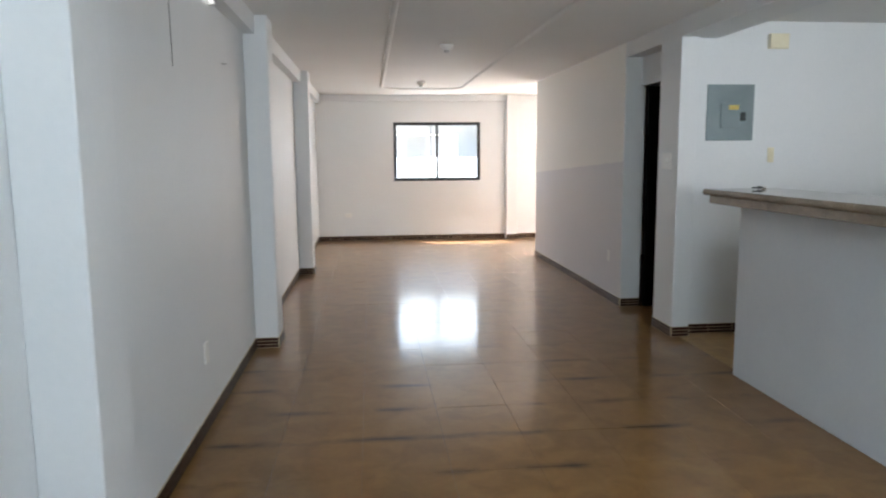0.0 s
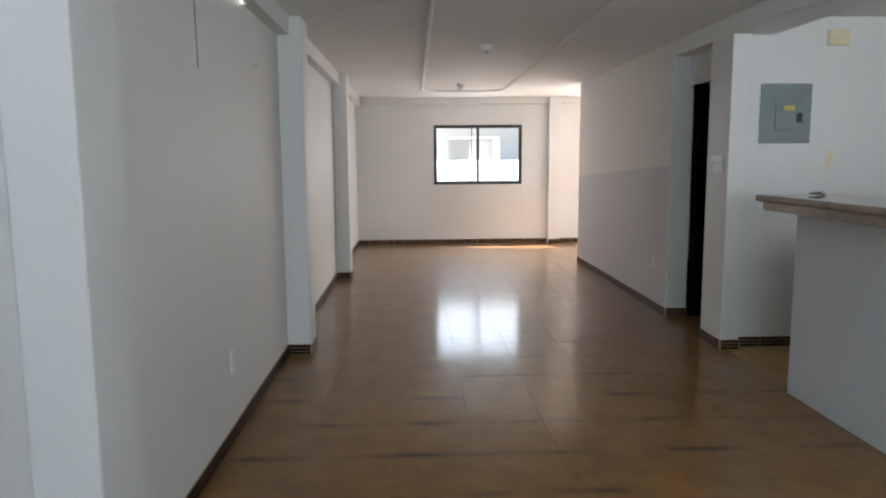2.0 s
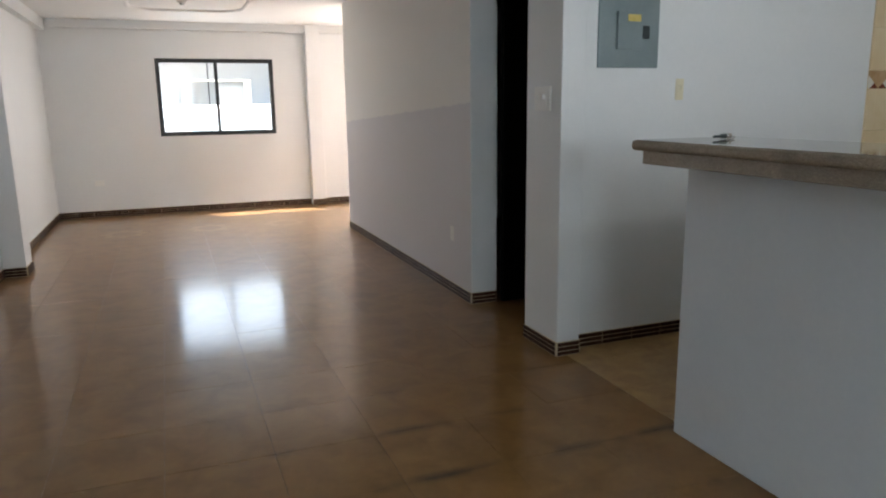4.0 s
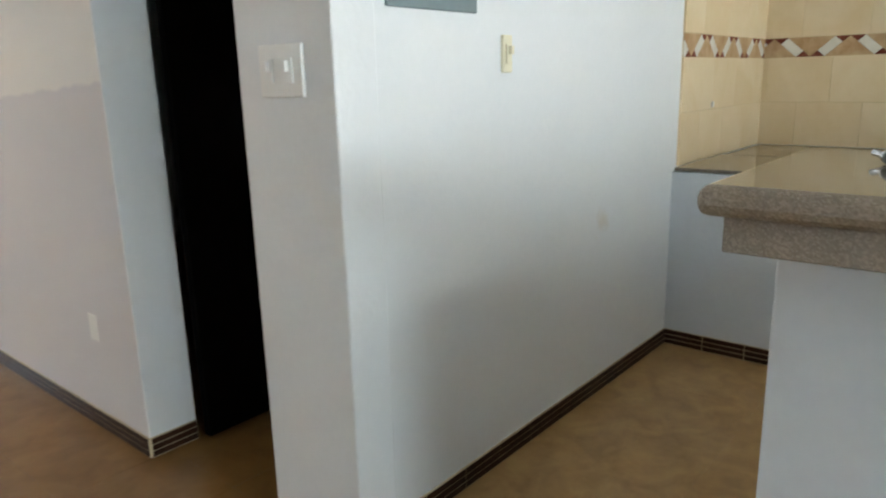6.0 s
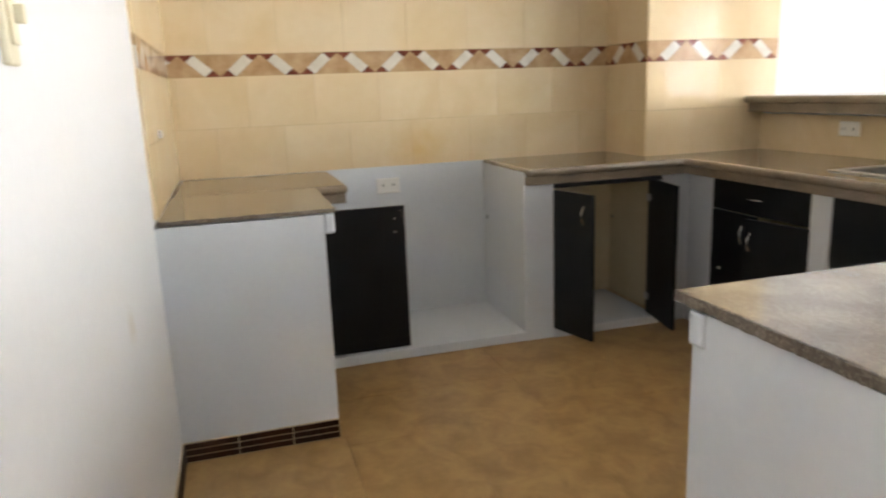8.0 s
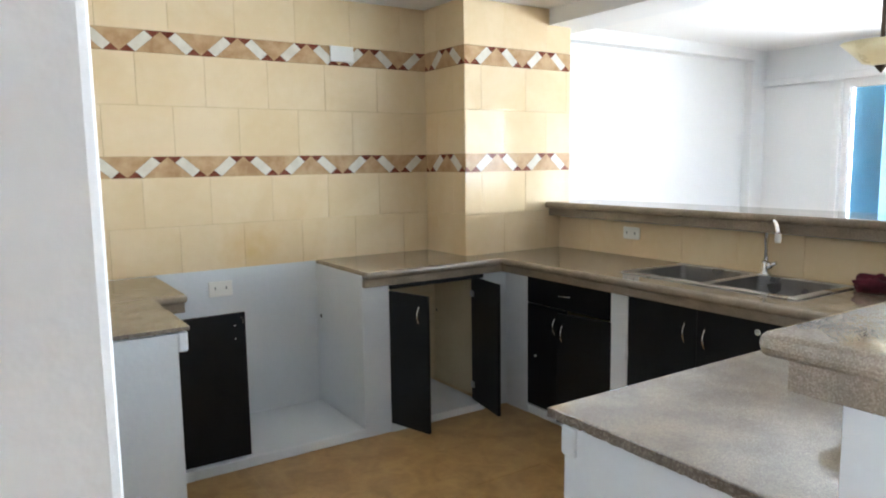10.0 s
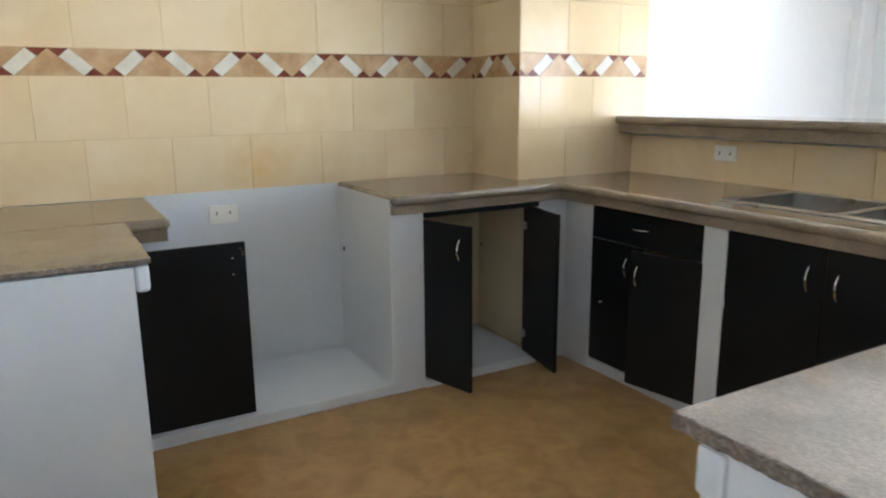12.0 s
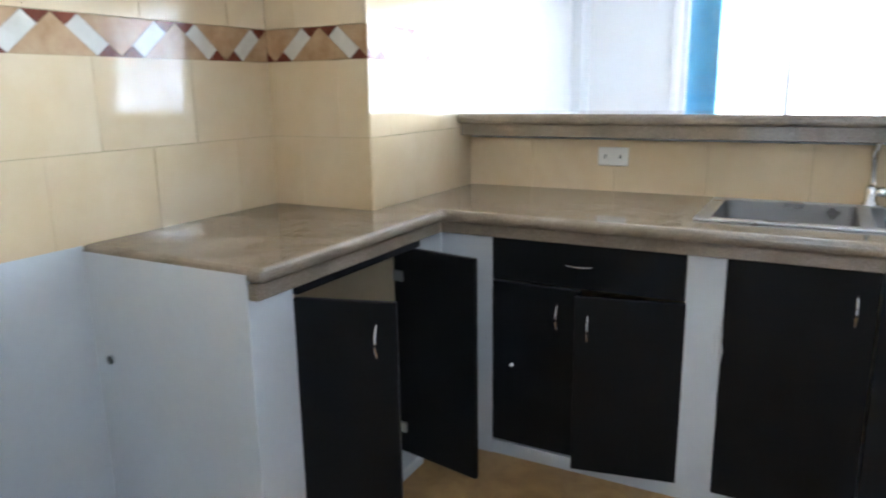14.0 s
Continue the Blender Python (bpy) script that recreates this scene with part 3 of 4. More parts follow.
def raw_slab(c, x0, x1, y0, y1, top, thick, cut):
    """A sawn slab whose cut side ("north" or "west") is chipped and bare."""
    n, rnd = 64, random.Random(7)
    body, edge = [], []
    slab, strip = bmesh.new(), bmesh.new()

    def ring(bm, a, za, b, zb):
        return [bm.verts.new((*a, top)), bm.verts.new((*a, za)), bm.verts.new((*b, zb)), bm.verts.new((*b, top))]
    for k in range(n + 1):
        chip = 0.003 * noise.noise(Vector((k * 0.41, 2.0, 0.0))) + (0.004 * rnd.random() if rnd.random() < 0.2 else 0.0)
        low = top - thick - 0.0025 * noise.noise(Vector((k * 0.73, 5.0, 0.0))) + (0.004 * rnd.random() if rnd.random() < 0.2 else 0.0)
        if cut == "north":
            x = x0 + (x1 - x0) * k / n
            a, m, b = (x, y1 - chip), (x, y1 - 0.009), (x, y0)
        else:
            y = y0 + (y1 - y0) * k / n
            a, m, b = (x0 + chip, y), (x0 + 0.009, y), (x1, y)
        edge.append(ring(strip, a, low, m, top - thick))
        body.append(ring(slab, m, top - thick, b, top - thick))
    for bm, rings in ((strip, edge), (slab, body)):
        for p, q in zip(rings, rings[1:]):
            for i in range(4):
                bm.faces.new((p[i], q[i], q[(i + 1) % 4], p[(i + 1) % 4]))
        bm.faces.new(rings[0])
        bm.faces.new(rings[-1][::-1])
    part("slab", slab, GRANITE, c)
    part("cut_edge", strip, RAWEDGE, c, "raw chipped sawn edge")


top_a = thing("countertop", (2.86, -0.25, CT), "speckled granite corner countertop with a raw sawn edge", "countertop")
raw_slab(top_a, 2.203, 2.85, -0.545, YP - 0.012, CT, 0.015, "west")
part("nosing", slab_plan(((2.851, XE, -0.695, YP - 0.012),), (), CT - 0.04, CT, 0.016), GRANITE, top_a)
apron(top_a, ((2.90, XE, -0.69, -0.53),), 0.81, CT - 0.04)
part("mortar_edge", box(2.21, 2.265, -0.54, -0.501, 0.805, CT - 0.018, 0.01), BASEPAINT, top_a, "rough unpainted mortar under the edge")
hole = ((1.17, 2.03, -3.07, -2.66),)
top_b = countertop(((2.85, XE, -2.40, -1.590), (2.85, 3.085, -2.478, -2.40), (0.80, 3.085, -3.16, -2.478)), hole, CTB, "long speckled granite worktop turning along the sink wall")
apron(top_b, ((2.872, XE, -2.40, -1.592), (2.872, 3.085, -2.502, -2.40), (0.80, 3.085, -3.16, -2.502)), 0.826, CTB - 0.04, ((1.13, 2.07, -3.11, -2.62),))
top_d = thing("countertop", (0.48, -2.1, CT), "pale speckled granite inner counter with a raw sawn end", "countertop")
raw_slab(top_d, 0.133, 0.822, -3.16, -1.022, CT, 0.022, "north")
bar_top = countertop(((-0.252, 0.245, -3.45, -0.928), (0.245, 3.083, -3.45, -3.02)), (), 1.212, "raised speckled granite bar top with rounded nosing")
apron(bar_top, ((-0.212, 0.205, -3.41, -0.953), (0.205, 3.083, -3.41, -3.055)), 1.122, 1.172)


# ---- cupboard doors ----
def arc_handle(parent, p, d, out, length=0.10):
    """A thin bowed pull centred at p along d, standing off along out."""
    p, d, out = Vector(p), Vector(d), Vector(out)
    pts = [p + d * (length * (k / 8 - 0.5)) + out * (0.004 + 0.022 * math.sin(math.pi * k / 8)) for k in range(9)]
    part("handle", sweep(pts, 0.0034, 8), CHROME, parent, "slim bowed chrome handle", True)


def leaf_door(label, hinge, free, z0, z1, out, thick=0.018, handle=None, group="", inner=-1):
    """A plain slab door from hinge to free edge in plan."""
    a, b = Vector((*hinge, 0)), Vector((*free, 0))
    d = (b - a).normalized()
    nrm = Vector((*out, 0)).normalized()
    t = thing("cupboard_door", (hinge[0], hinge[1], z0), label, "cupboard door", group)
    w = (b - a).length
    bm = box(0, w, 0, thick, z0, z1, 0.003)
    side = Vector((-d.y, d.x, 0))
    m = Matrix.Translation(a) @ Matrix((d, side, (0, 0, 1))).transposed().to_4x4()
    bmesh.ops.transform(bm, matrix=m, verts=bm.verts[:])
    part("panel", bm, BLACKWOOD, t)
    for hz in (z0 + 0.1, z1 - 0.1):
        hb = box(0.006, 0.045, *((-0.012, -0.001) if inner < 0 else (thick + 0.001, thick + 0.012)), hz - 0.018, hz + 0.018, 0.003)
        bmesh.ops.transform(hb, matrix=m, verts=hb.verts[:])
        part("hinge", hb, STEEL, t, "steel cup hinge")
    if handle:
        s, hz, sgn = handle
        q = a + d * s + side * (thick if sgn > 0 else 0)
        arc_handle(t, (q.x, q.y, hz), (0, 0, 1), side * sgn)
    return t


open_leaf = leaf_door("black cupboard door swung open beside the niche", (2.925, -0.44), (2.925, -0.972), 0.055, 0.772, (-1, 0))
for sy, sz in ((-0.92, 0.713), (-0.92, 0.647)):
    part("screw", lathe([(0.0035, 0), (0.0035, 0.002), (0.002, 0.003)], 10, (2.925, sy, sz), Matrix.Rotation(radians(-90), 4, "Y")), STEEL, open_leaf, "small screw head")
for sy, sz, w, h in ((-0.952, 0.748, 0.014, 0.004), (-0.960, 0.728, 0.004, 0.022)):
    part("scuff", box(2.9238, 2.9251, sy - w / 2, sy + w / 2, sz - h / 2, sz + h / 2), SCUFF, open_leaf, "pale chipped scuff")
leaf_door("black cupboard door standing ajar under the worktop", (2.90, -1.748), (2.635, -1.828), 0.05, 0.79, (0, 1), handle=(0.225, 0.685, -1), inner=1)
leaf_door("black cupboard door standing wide open, hinges showing", (2.975, -2.35), (2.642, -2.292), 0.045, 0.80, (0, 1))
part("rail", box(2.885, 2.915, -2.375, -1.75, 0.80, 0.822), BLACKWOOD, base_b, "black top rail of the cupboard opening")


def front(name, label, dims, handles, group=""):
    t = thing(name, ((dims[0] + dims[1]) / 2, dims[3], dims[4]), label, "cupboard door" if name != "drawer" else "drawer", group)
    part("panel", box(*dims, 0.003), BLACKWOOD, t)
    for x, z, d in handles:
        arc_handle(t, (x, dims[3], z), d, (0, 1, 0))
    return t


V, HZ = (0, 0, 1), (1, 0, 0)
G = "black fronts of the sink counter"
front("drawer", "black drawer front with a chrome pull", (2.058, 2.70, -2.575, -2.555, 0.665, 0.818), ((2.39, 0.745, HZ),), G)
d1 = front("cupboard_door", "black cupboard door with a chrome pull", (2.385, 2.70, -2.575, -2.555, 0.06, 0.66), ((2.46, 0.56, V),), G)
part("knob", lathe([(0.006, 0), (0.006, 0.006), (0.003, 0.01)], 10, (2.625, -2.555, 0.36), Matrix.Rotation(radians(-90), 4, "X")), PLASTIC, d1, "white screw cap")
leaf_door("black cupboard door slightly ajar, chrome pull", (2.052, -2.573), (2.385, -2.506), 0.052, 0.66, (0, 1), handle=(0.297, 0.555, 1), group=G)
front("cupboard_door", "black sink cupboard door with a chrome pull", (1.553, 1.943, -2.575, -2.555, 0.05, 0.818), ((1.605, 0.70, V),), G)
d4 = front("cupboard_door", "black sink cupboard door with a chrome pull and lock", (1.148, 1.549, -2.575, -2.555, 0.05, 0.818), ((1.50, 0.69, V),), G)
part("lock", lathe([(0.013, 0), (0.013, 0.003), (0.006, 0.005)], 16, (1.257, -2.555, 0.768), Matrix.Rotation(radians(-90), 4, "X")), PANEL, d4, "dull grey lock", True)

# ---- sink, tap, cloth ----
sink = thing("sink", (1.60, -2.865, CTB), "double-bowl brushed steel sink set in granite", "sink")
rim_us = [1.14, 1.185, 1.575, 1.615, 2.015, 2.06]
part("rim", grid_solid(rim_us, [-3.10, -3.055, -2.675, -2.63], lambda u, v: not (-3.055 < v < -2.675 and (1.185 < u < 1.575 or 1.615 < u < 2.015)), CTB + 0.001, CTB + 0.007, lambda u, v, w: (u, v, w), 0.002, 2), STEEL, sink)
for u0, u1 in ((1.185, 1.575), (1.615, 2.015)):
    bm = box(u0, u1, -3.055, -2.675, CTB - 0.17, CTB + 0.003, 0.0)
    bmesh.ops.delete(bm, geom=[f for f in bm.faces if f.calc_center_median().z > CTB], context="FACES")
    bmesh.ops.bevel(bm, geom=[e for e in bm.edges if len(e.link_faces) == 2], offset=0.03, segments=4, affect="EDGES", profile=0.5)
    bowl = part("bowl", bm, STEEL, sink, smooth=True)
    part("drain", lathe([(0.04, 0), (0.04, 0.004), (0.025, 0.005), (0.022, 0.002)], 20, ((u0 + u1) / 2, -2.865, CTB - 0.168)), CHROME, bowl)
TB, TT = Vector((1.575, -3.105, CTB)), Vector((1.43, -2.96, CTB))
tap = thing("tap", TB, "chrome gooseneck kitchen tap on the worktop", "tap")
part("base", lathe([(0.028, 0), (0.028, 0.012), (0.02, 0.02), (0.02, 0.06), (0.013, 0.075)], 18, TB), CHROME, tap, smooth=True)
neck = [TB + Vector((0, 0, 0.07)), TB + Vector((0, 0, 0.175))]
for a in range(15, 166, 15):
    k = (1 - math.cos(radians(a))) / 2
    neck.append(TB.lerp(TT, k) + Vector((0, 0, 0.175 + 0.09 * math.sin(radians(a)) + 0.02 * k)))
part("spout", sweep(neck, 0.0115, 12), CHROME, tap, smooth=True)
part("nozzle", lathe([(0.012, 0), (0.0145, 0.012), (0.014, 0.035), (0.012, 0.04)], 14, TT + Vector((0.002, -0.002, 0.182))), PLASTIC, tap, "white nozzle", True)
part("lever", sweep([TB + Vector((-0.01, 0.01, 0.045)), TB + Vector((-0.035, 0.02, 0.055)), TB + Vector((-0.07, 0.03, 0.07))], 0.009, 8), CHROME, tap, smooth=True)
part("valve", lathe([(0.016, 0), (0.019, 0.015), (0.012, 0.03)], 12, TB + Vector((-0.03, 0.015, 0.04))), CHROME, tap, smooth=True)
bm = bmesh.new()
bmesh.ops.create_icosphere(bm, subdivisions=4, radius=1.0)
for v in bm.verts:
    k = 1 + 0.35 * noise.noise(v.co * 1.6) + 0.16 * noise.noise(v.co * 4.2 + Vector((3, 1, 2)))
    v.co = Vector((v.co.x * 0.10 * k, v.co.y * 0.055 * k, max(v.co.z, -0.35) * 0.05 * k))
    v.co += Vector((1.05, -3.06, CTB + 0.022))
obj("cleaning_cloth", bm, CLOTH, "crumpled burgundy cloth lying by the sink", "cloth", smooth=True)

# ---- fittings on the bar ----
tapkey = thing("loose_tap", (0.03, -1.09, 1.212), "small chrome tap with a dark handle lying on the bar", "tap")
tm = pose(0.025, -1.095, 1.223, 0, 90, 12)
part("stem", lathe([(0.004, -0.045), (0.005, -0.01), (0.008, 0.0), (0.009, 0.025), (0.007, 0.03)], 12, (0, 0, 0), tm), DARKBIT, tapkey, smooth=True)
part("body", lathe([(0.007, 0.028), (0.0105, 0.034), (0.0105, 0.05), (0.006, 0.054)], 12, (0, 0, 0), tm), CHROME, tapkey, smooth=True)
part("crossbar", sweep([(0.068, -1.112, 1.2175), (0.076, -1.085, 1.221), (0.081, -1.064, 1.227)], 0.005, 8), CHROME, tapkey, smooth=True)


# ---- switches, sockets, panel ----
def plate(name, label, category, at, normal, w, h, mat, toggles=(), holes=(), deep=0.012):
    """A wall plate: toggles and holes are (across, up) offsets from its centre."""
    t = thing(name, at, label, category)
    n = Vector(normal)
    u = n.cross(Vector((0, 0, 1)))
    m = Matrix((u, (0, 0, 1), n)).transposed().to_4x4()
    m.translation = Vector(at)

    def lay(dims, bev=0.002):
        bm = box(*dims, bev)
        bmesh.ops.transform(bm, matrix=m, verts=bm.verts[:])
        return bm
    part("cover_plate", lay((-w / 2, w / 2, -h / 2, h / 2, 0.0, deep), 0.004), mat, t)
    for a, b in toggles:
        part("rocker", lay((a - 0.014, a + 0.014, b - 0.03, b + 0.03, 0.012, 0.018)), mat, t)
        part("toggle", lay((a - 0.006, a + 0.006, b - 0.002, b + 0.024, 0.018, 0.032)), mat, t)
    for a, b in holes:
        part("socket_hole", lay((a - 0.0028, a + 0.0028, b - 0.008, b + 0.008, 0.0115, 0.0128), 0), DARKBIT, t)
    return t


plate("light_switch", "white double light switch on the corner pillar", "light switch", (0, 0.182, 1.374), (-1, 0, 0), 0.165, 0.126, PLASTIC, ((-0.037, 0), (0.037, 0)))
plate("dimmer", "narrow ivory switch plate on the white wall", "light switch", (0.79, YP, 1.417), (0, -1, 0), 0.05, 0.115, IVORY, ((0, 0.0),))
plate("wall_socket", "white socket plate low on the hall wall", "socket", (0, 1.47, 0.44), (-1, 0, 0), 0.07, 0.11, PLASTIC)
plate("wall_socket", "white socket plate low on the long wall", "socket", (XW, -1.48, 0.41), (1, 0, 0), 0.07, 0.11, PLASTIC)
plate("wall_socket", "white socket plate low on the end wall", "socket", (-2.72, YN, 0.43), (0, -1, 0), 0.11, 0.07, PLASTIC)
plate("wall_socket", "white socket plate in the niche", "socket", (XE - 0.012, -1.02, 0.797), (-1, 0, 0), 0.13, 0.085, PLASTIC, holes=((-0.03, 0.005), (0.03, 0.005)))
plate("wall_socket", "white socket plate on the cream splashback", "socket", (2.45, -3.148, 1.045), (0, 1, 0), 0.12, 0.072, PLASTIC, holes=((-0.03, 0), (0.03, 0)))
plate("wall_socket", "white cover plate on the upper tile border", "cover plate", (XE - 0.012, -1.80, 2.118), (-1, 0, 0), 0.15, 0.09, PLASTIC)
plate("wall_hook", "tiny white wall plug on the cream tiles", "wall plug", (2.65, YP - 0.012, 1.18), (0, -1, 0), 0.016, 0.03, PLASTIC)
plate("junction_box", "yellowed square cover high on the white wall", "cover plate", (0.795, YP, 2.28), (0, -1, 0), 0.15, 0.11, IVORY, deep=0.045)
pb = thing("breaker_panel", (0.441, YP, 1.745), "grey steel breaker panel with a small door", "breaker panel")
part("cover", box(0.252, 0.630, YP - 0.014, YP, 1.53, 1.957, 0.004), PANEL, pb)
pdoor = part("panel_door", box(0.358, 0.513, YP - 0.03, YP - 0.0145, 1.625, 1.815, 0.003), PANEL, pb)
part("sticker", box(0.418, 0.498, YP - 0.0325, YP - 0.0302, 1.765, 1.80), YELLOWTAG, pdoor, "worn yellow sticker")
part("latch", box(0.5137, 0.558, YP - 0.03, YP - 0.0145, 1.68, 1.745, 0.003), DARKBIT, pb, "dark latch")
part("hole", lathe([(0.012, 0), (0.012, 0.002), (0.006, 0.003)], 12, (3.44, -1.5865, 0.58), Matrix.Rotation(radians(-90), 4, "X")), DARKBIT, niche, "dark pipe hole")

# ---- ceiling fittings ----
for y in (-1.77, 1.35, 4.6):
    s = thing("lamp_socket", (-1.62, y, H), "white porcelain lamp socket without a bulb", "lamp socket", "ceiling lamp sockets")
    part("base", lathe([(0.058, 0), (0.06, -0.012), (0.05, -0.035), (0.038, -0.05)], 24, (-1.62, y, H)), PLASTIC, s, smooth=True)
    part("screw_shell", lathe([(0.026, -0.05), (0.024, -0.068), (0.018, -0.07)], 20, (-1.62, y, H)), STEEL, s, smooth=True)
tube = thing("tube_lamp", (-3.2, -1.36, SOFFIT), "slim lit tube lamp under the wall beam", "tube lamp")
part("tube", sweep([(-3.2, -1.72, 2.292), (-3.2, -1.0, 2.292)], 0.0045, 10), GLOW, tube, "glowing white tube", True)
part("cap", box(-3.217, -3.185, -1.745, -1.72, 2.277, SOFFIT, 0.003), PLASTIC, tube)
part("cap", box(-3.217, -3.185, -1.0, -0.975, 2.277, SOFFIT, 0.003), PLASTIC, tube)
obj("hanging_wire", sweep([(XW + 0.006, -1.83, 2.22), (XW + 0.006, -1.826, 2.03), (XW + 0.006, -1.82, 1.84)], 0.0015, 8), DARKBIT, "thin dark wire hanging on the white wall", "wire", smooth=True)
obj("wall_nail", lathe([(0.004, 0), (0.004, 0.03), (0.007, 0.032)], 8, (XW, -0.71, 1.99), Matrix.Rotation(radians(90), 4, "Y")), STEEL, "small nail in the white wall", "nail")
ebox = thing("beam_box", (0.0, -1.6, 2.39), "pale grey box fixed to the beam face", "junction box")
part("body", box(-0.06, 0.0, -1.75, -1.50, 2.32, 2.43, 0.008), PLASTIC, ebox)
lamp = thing("pendant_lamp", (1.52, -4.0, H), "pendant lamp with an alabaster glass bowl", "pendant lamp")
part("canopy", lathe([(0.06, 0), (0.06, -0.01), (0.02, -0.03)], 20, (1.52, -4.0, H)), BRONZE, lamp, smooth=True)
part("rod", sweep([(1.52, -4.0, 2.41), (1.52, -4.0, 2.05)], 0.012, 10), BRONZE, lamp)
part("shade", lathe([(0.03, 1.955), (0.09, 1.97), (0.14, 2.02), (0.20, 2.075), (0.185, 2.075), (0.13, 2.03), (0.08, 1.985), (0.02, 1.97)], 32, (1.52, -4.0, 0)), ALABASTER, lamp, "cream alabaster bowl", True)
part("finial", lathe([(0.002, 1.915), (0.03, 1.95), (0.032, 1.956), (0.012, 1.965)], 16, (1.52, -4.0, 0)), BRONZE, lamp, smooth=True)

# ---- outside ----
obj("ground", box(-300, 300, -300, 300, -0.4, -0.2), GROUND, "pale concrete ground around the building", "ground", kind="structure")
obj("pillar_outside", box(2.50, 2.735, -6.42, -6.2, -0.2, H), BLUE, "blue painted pillar outside the dining window", "pillar", kind="structure")
# Invented wall: sunlight off it makes the dining window glare white.
obj("wall_backdrop_south", wall_along_x(-9, 9, -9.6, -9.4, -0.2, 3.0), GROUND, "unseen pale wall added to whiten the dining window", "wall", kind="structure")
house = thing("house", (-1, 14, -0.2), "pale neighbouring house with a low roof and carport", "house")
hw = part("wall", wall_along_x(-9, 7, 14, 14.2, -0.2, 3.0, ((-3.6, -2.75, 0.7, 1.85), (-1.6, 0.05, -0.2, 2.0))), STUCCO, house)
part("roof", box(-9.3, 0.6, 12.9, 17, 2.55, 2.7, 0.02), ROOFING, house)
part("fascia", box(-9.3, 0.6, 12.86, 12.9, 2.3, 2.7, 0.01), CREAM, house, "yellowish fascia board")
part("carport_back", box(-1.6, 0.05, 15.5, 15.6, -0.2, 2.0), STUCCO, house)
wn = part("window", box(-3.6, -2.75, 14.08, 14.1, 0.7, 1.85), SHADOWGREY, house)
part("frame", grid_solid([-3.6, -3.53, -3.2, -3.14, -2.82, -2.75], [0.7, 0.77, 1.78, 1.85], lambda u, v: not ((-3.53 < u < -3.2 or -3.14 < u < -2.82) and 0.77 < v < 1.78), 14.02, 14.07, lambda u, v, w: (u, w, v)), FRAME_WHITE, wn)
BLUEWALL = mottled("pale_blue_stucco", (0.42, 0.50, 0.58), (0.50, 0.58, 0.66), 0.8, 1.5, 50, 0.3)
obj("wall_side_house", box(0.7, 1.0, 11.0, 20, -0.2, 4.0), BLUEWALL, "pale blue side wall of the next house", "wall", kind="structure")
CARPAINT = mottled("white_car_paint", (0.70, 0.72, 0.72), (0.76, 0.78, 0.78), 0.15, 2, 60)
CARGLASS = mottled("car_glass", (0.10, 0.16, 0.16), (0.14, 0.22, 0.22), 0.08, 2, 60)
car = thing("car", (-0.75, 11.2, -0.2), "white parked car with a roof rack", "car")
cb = box(-1.6, 0.1, 9.6, 13.2, 0.1, 0.75, 0.12, 4)
part("body", cb, CARPAINT, car, smooth=True)
cb = box(-1.5, 0.0, 10.6, 12.9, 0.75, 1.3, 0.0)
for v in cb.verts:
    if v.co.z > 1.2:
        v.co.x += 0.18 if v.co.x < -0.75 else -0.18
        v.co.y += 0.55 if v.co.y < 11.5 else -0.3
bmesh.ops.bevel(cb, geom=cb.edges[:], offset=0.06, segments=3, affect="EDGES", profile=0.5)
cabin = part("cabin", cb, CARGLASS, car, "tinted glass cabin", True)
part("roof", box(-1.33, -0.17, 11.1, 12.62, 1.28, 1.33, 0.02), CARPAINT, cabin, "white roof")
for x in (-1.2, -0.3):
    part("roof_rail", sweep([(x, 11.2, 1.33), (x, 11.25, 1.40), (x, 12.45, 1.40), (x, 12.5, 1.33)], 0.015, 8), STEEL, car, "steel roof rail", True)
for y in (11.4, 12.3):
    part("crossbar", box(-1.28, -0.22, y, y + 0.04, 1.39, 1.42, 0.004), STEEL, car, "steel crossbar")
for x in (-1.6, 0.1):
    for y in (10.3, 12.5):
        wheel = part("wheel", lathe([(0.1, -0.09), (0.3, -0.09), (0.31, 0.0), (0.3, 0.09), (0.1, 0.09)], 24, (x, y, 0.11), Matrix.Rotation(radians(90), 4, "Y")), DARKBIT, car, smooth=True)
        part("rim", lathe([(0.02, -0.1), (0.19, -0.095), (0.19, 0.095), (0.02, 0.1)], 20, (x, y, 0.11), Matrix.Rotation(radians(90), 4, "Y")), STEEL, wheel)

# inlaid rosettes in the floor before the end wall
INLAY = mottled("inlaid_tan_stone", (0.28, 0.152, 0.058), (0.35, 0.20, 0.08), 0.2, 9, 60)
INLAY_DARK = mottled("inlaid_brown_stone", (0.225, 0.118, 0.04), (0.29, 0.155, 0.054), 0.2, 9, 60)
waxed(INLAY, 1.42)
waxed(INLAY_DARK, 1.42)


def ring_plate(cx, cy, r0, r1, z, petals=0, depth=0.0, steps=96):
    bm = bmesh.new()
    rows = []
    for r, top in ((r0, z), (r1, z)):
        rows.append([bm.verts.new((cx + (r + (depth * math.cos(petals * 2 * math.pi * k / steps) if r == r1 else 0)) * math.cos(2 * math.pi * k / steps),
                                   cy + (r + (depth * math.cos(petals * 2 * math.pi * k / steps) if r == r1 else 0)) * math.sin(2 * math.pi * k / steps), top)) for k in range(steps)])
    for k in range(steps):
        bm.faces.new((rows[0][k], rows[1][k], rows[1][(k + 1) % steps], rows[0][(k + 1) % steps]))
    return bm


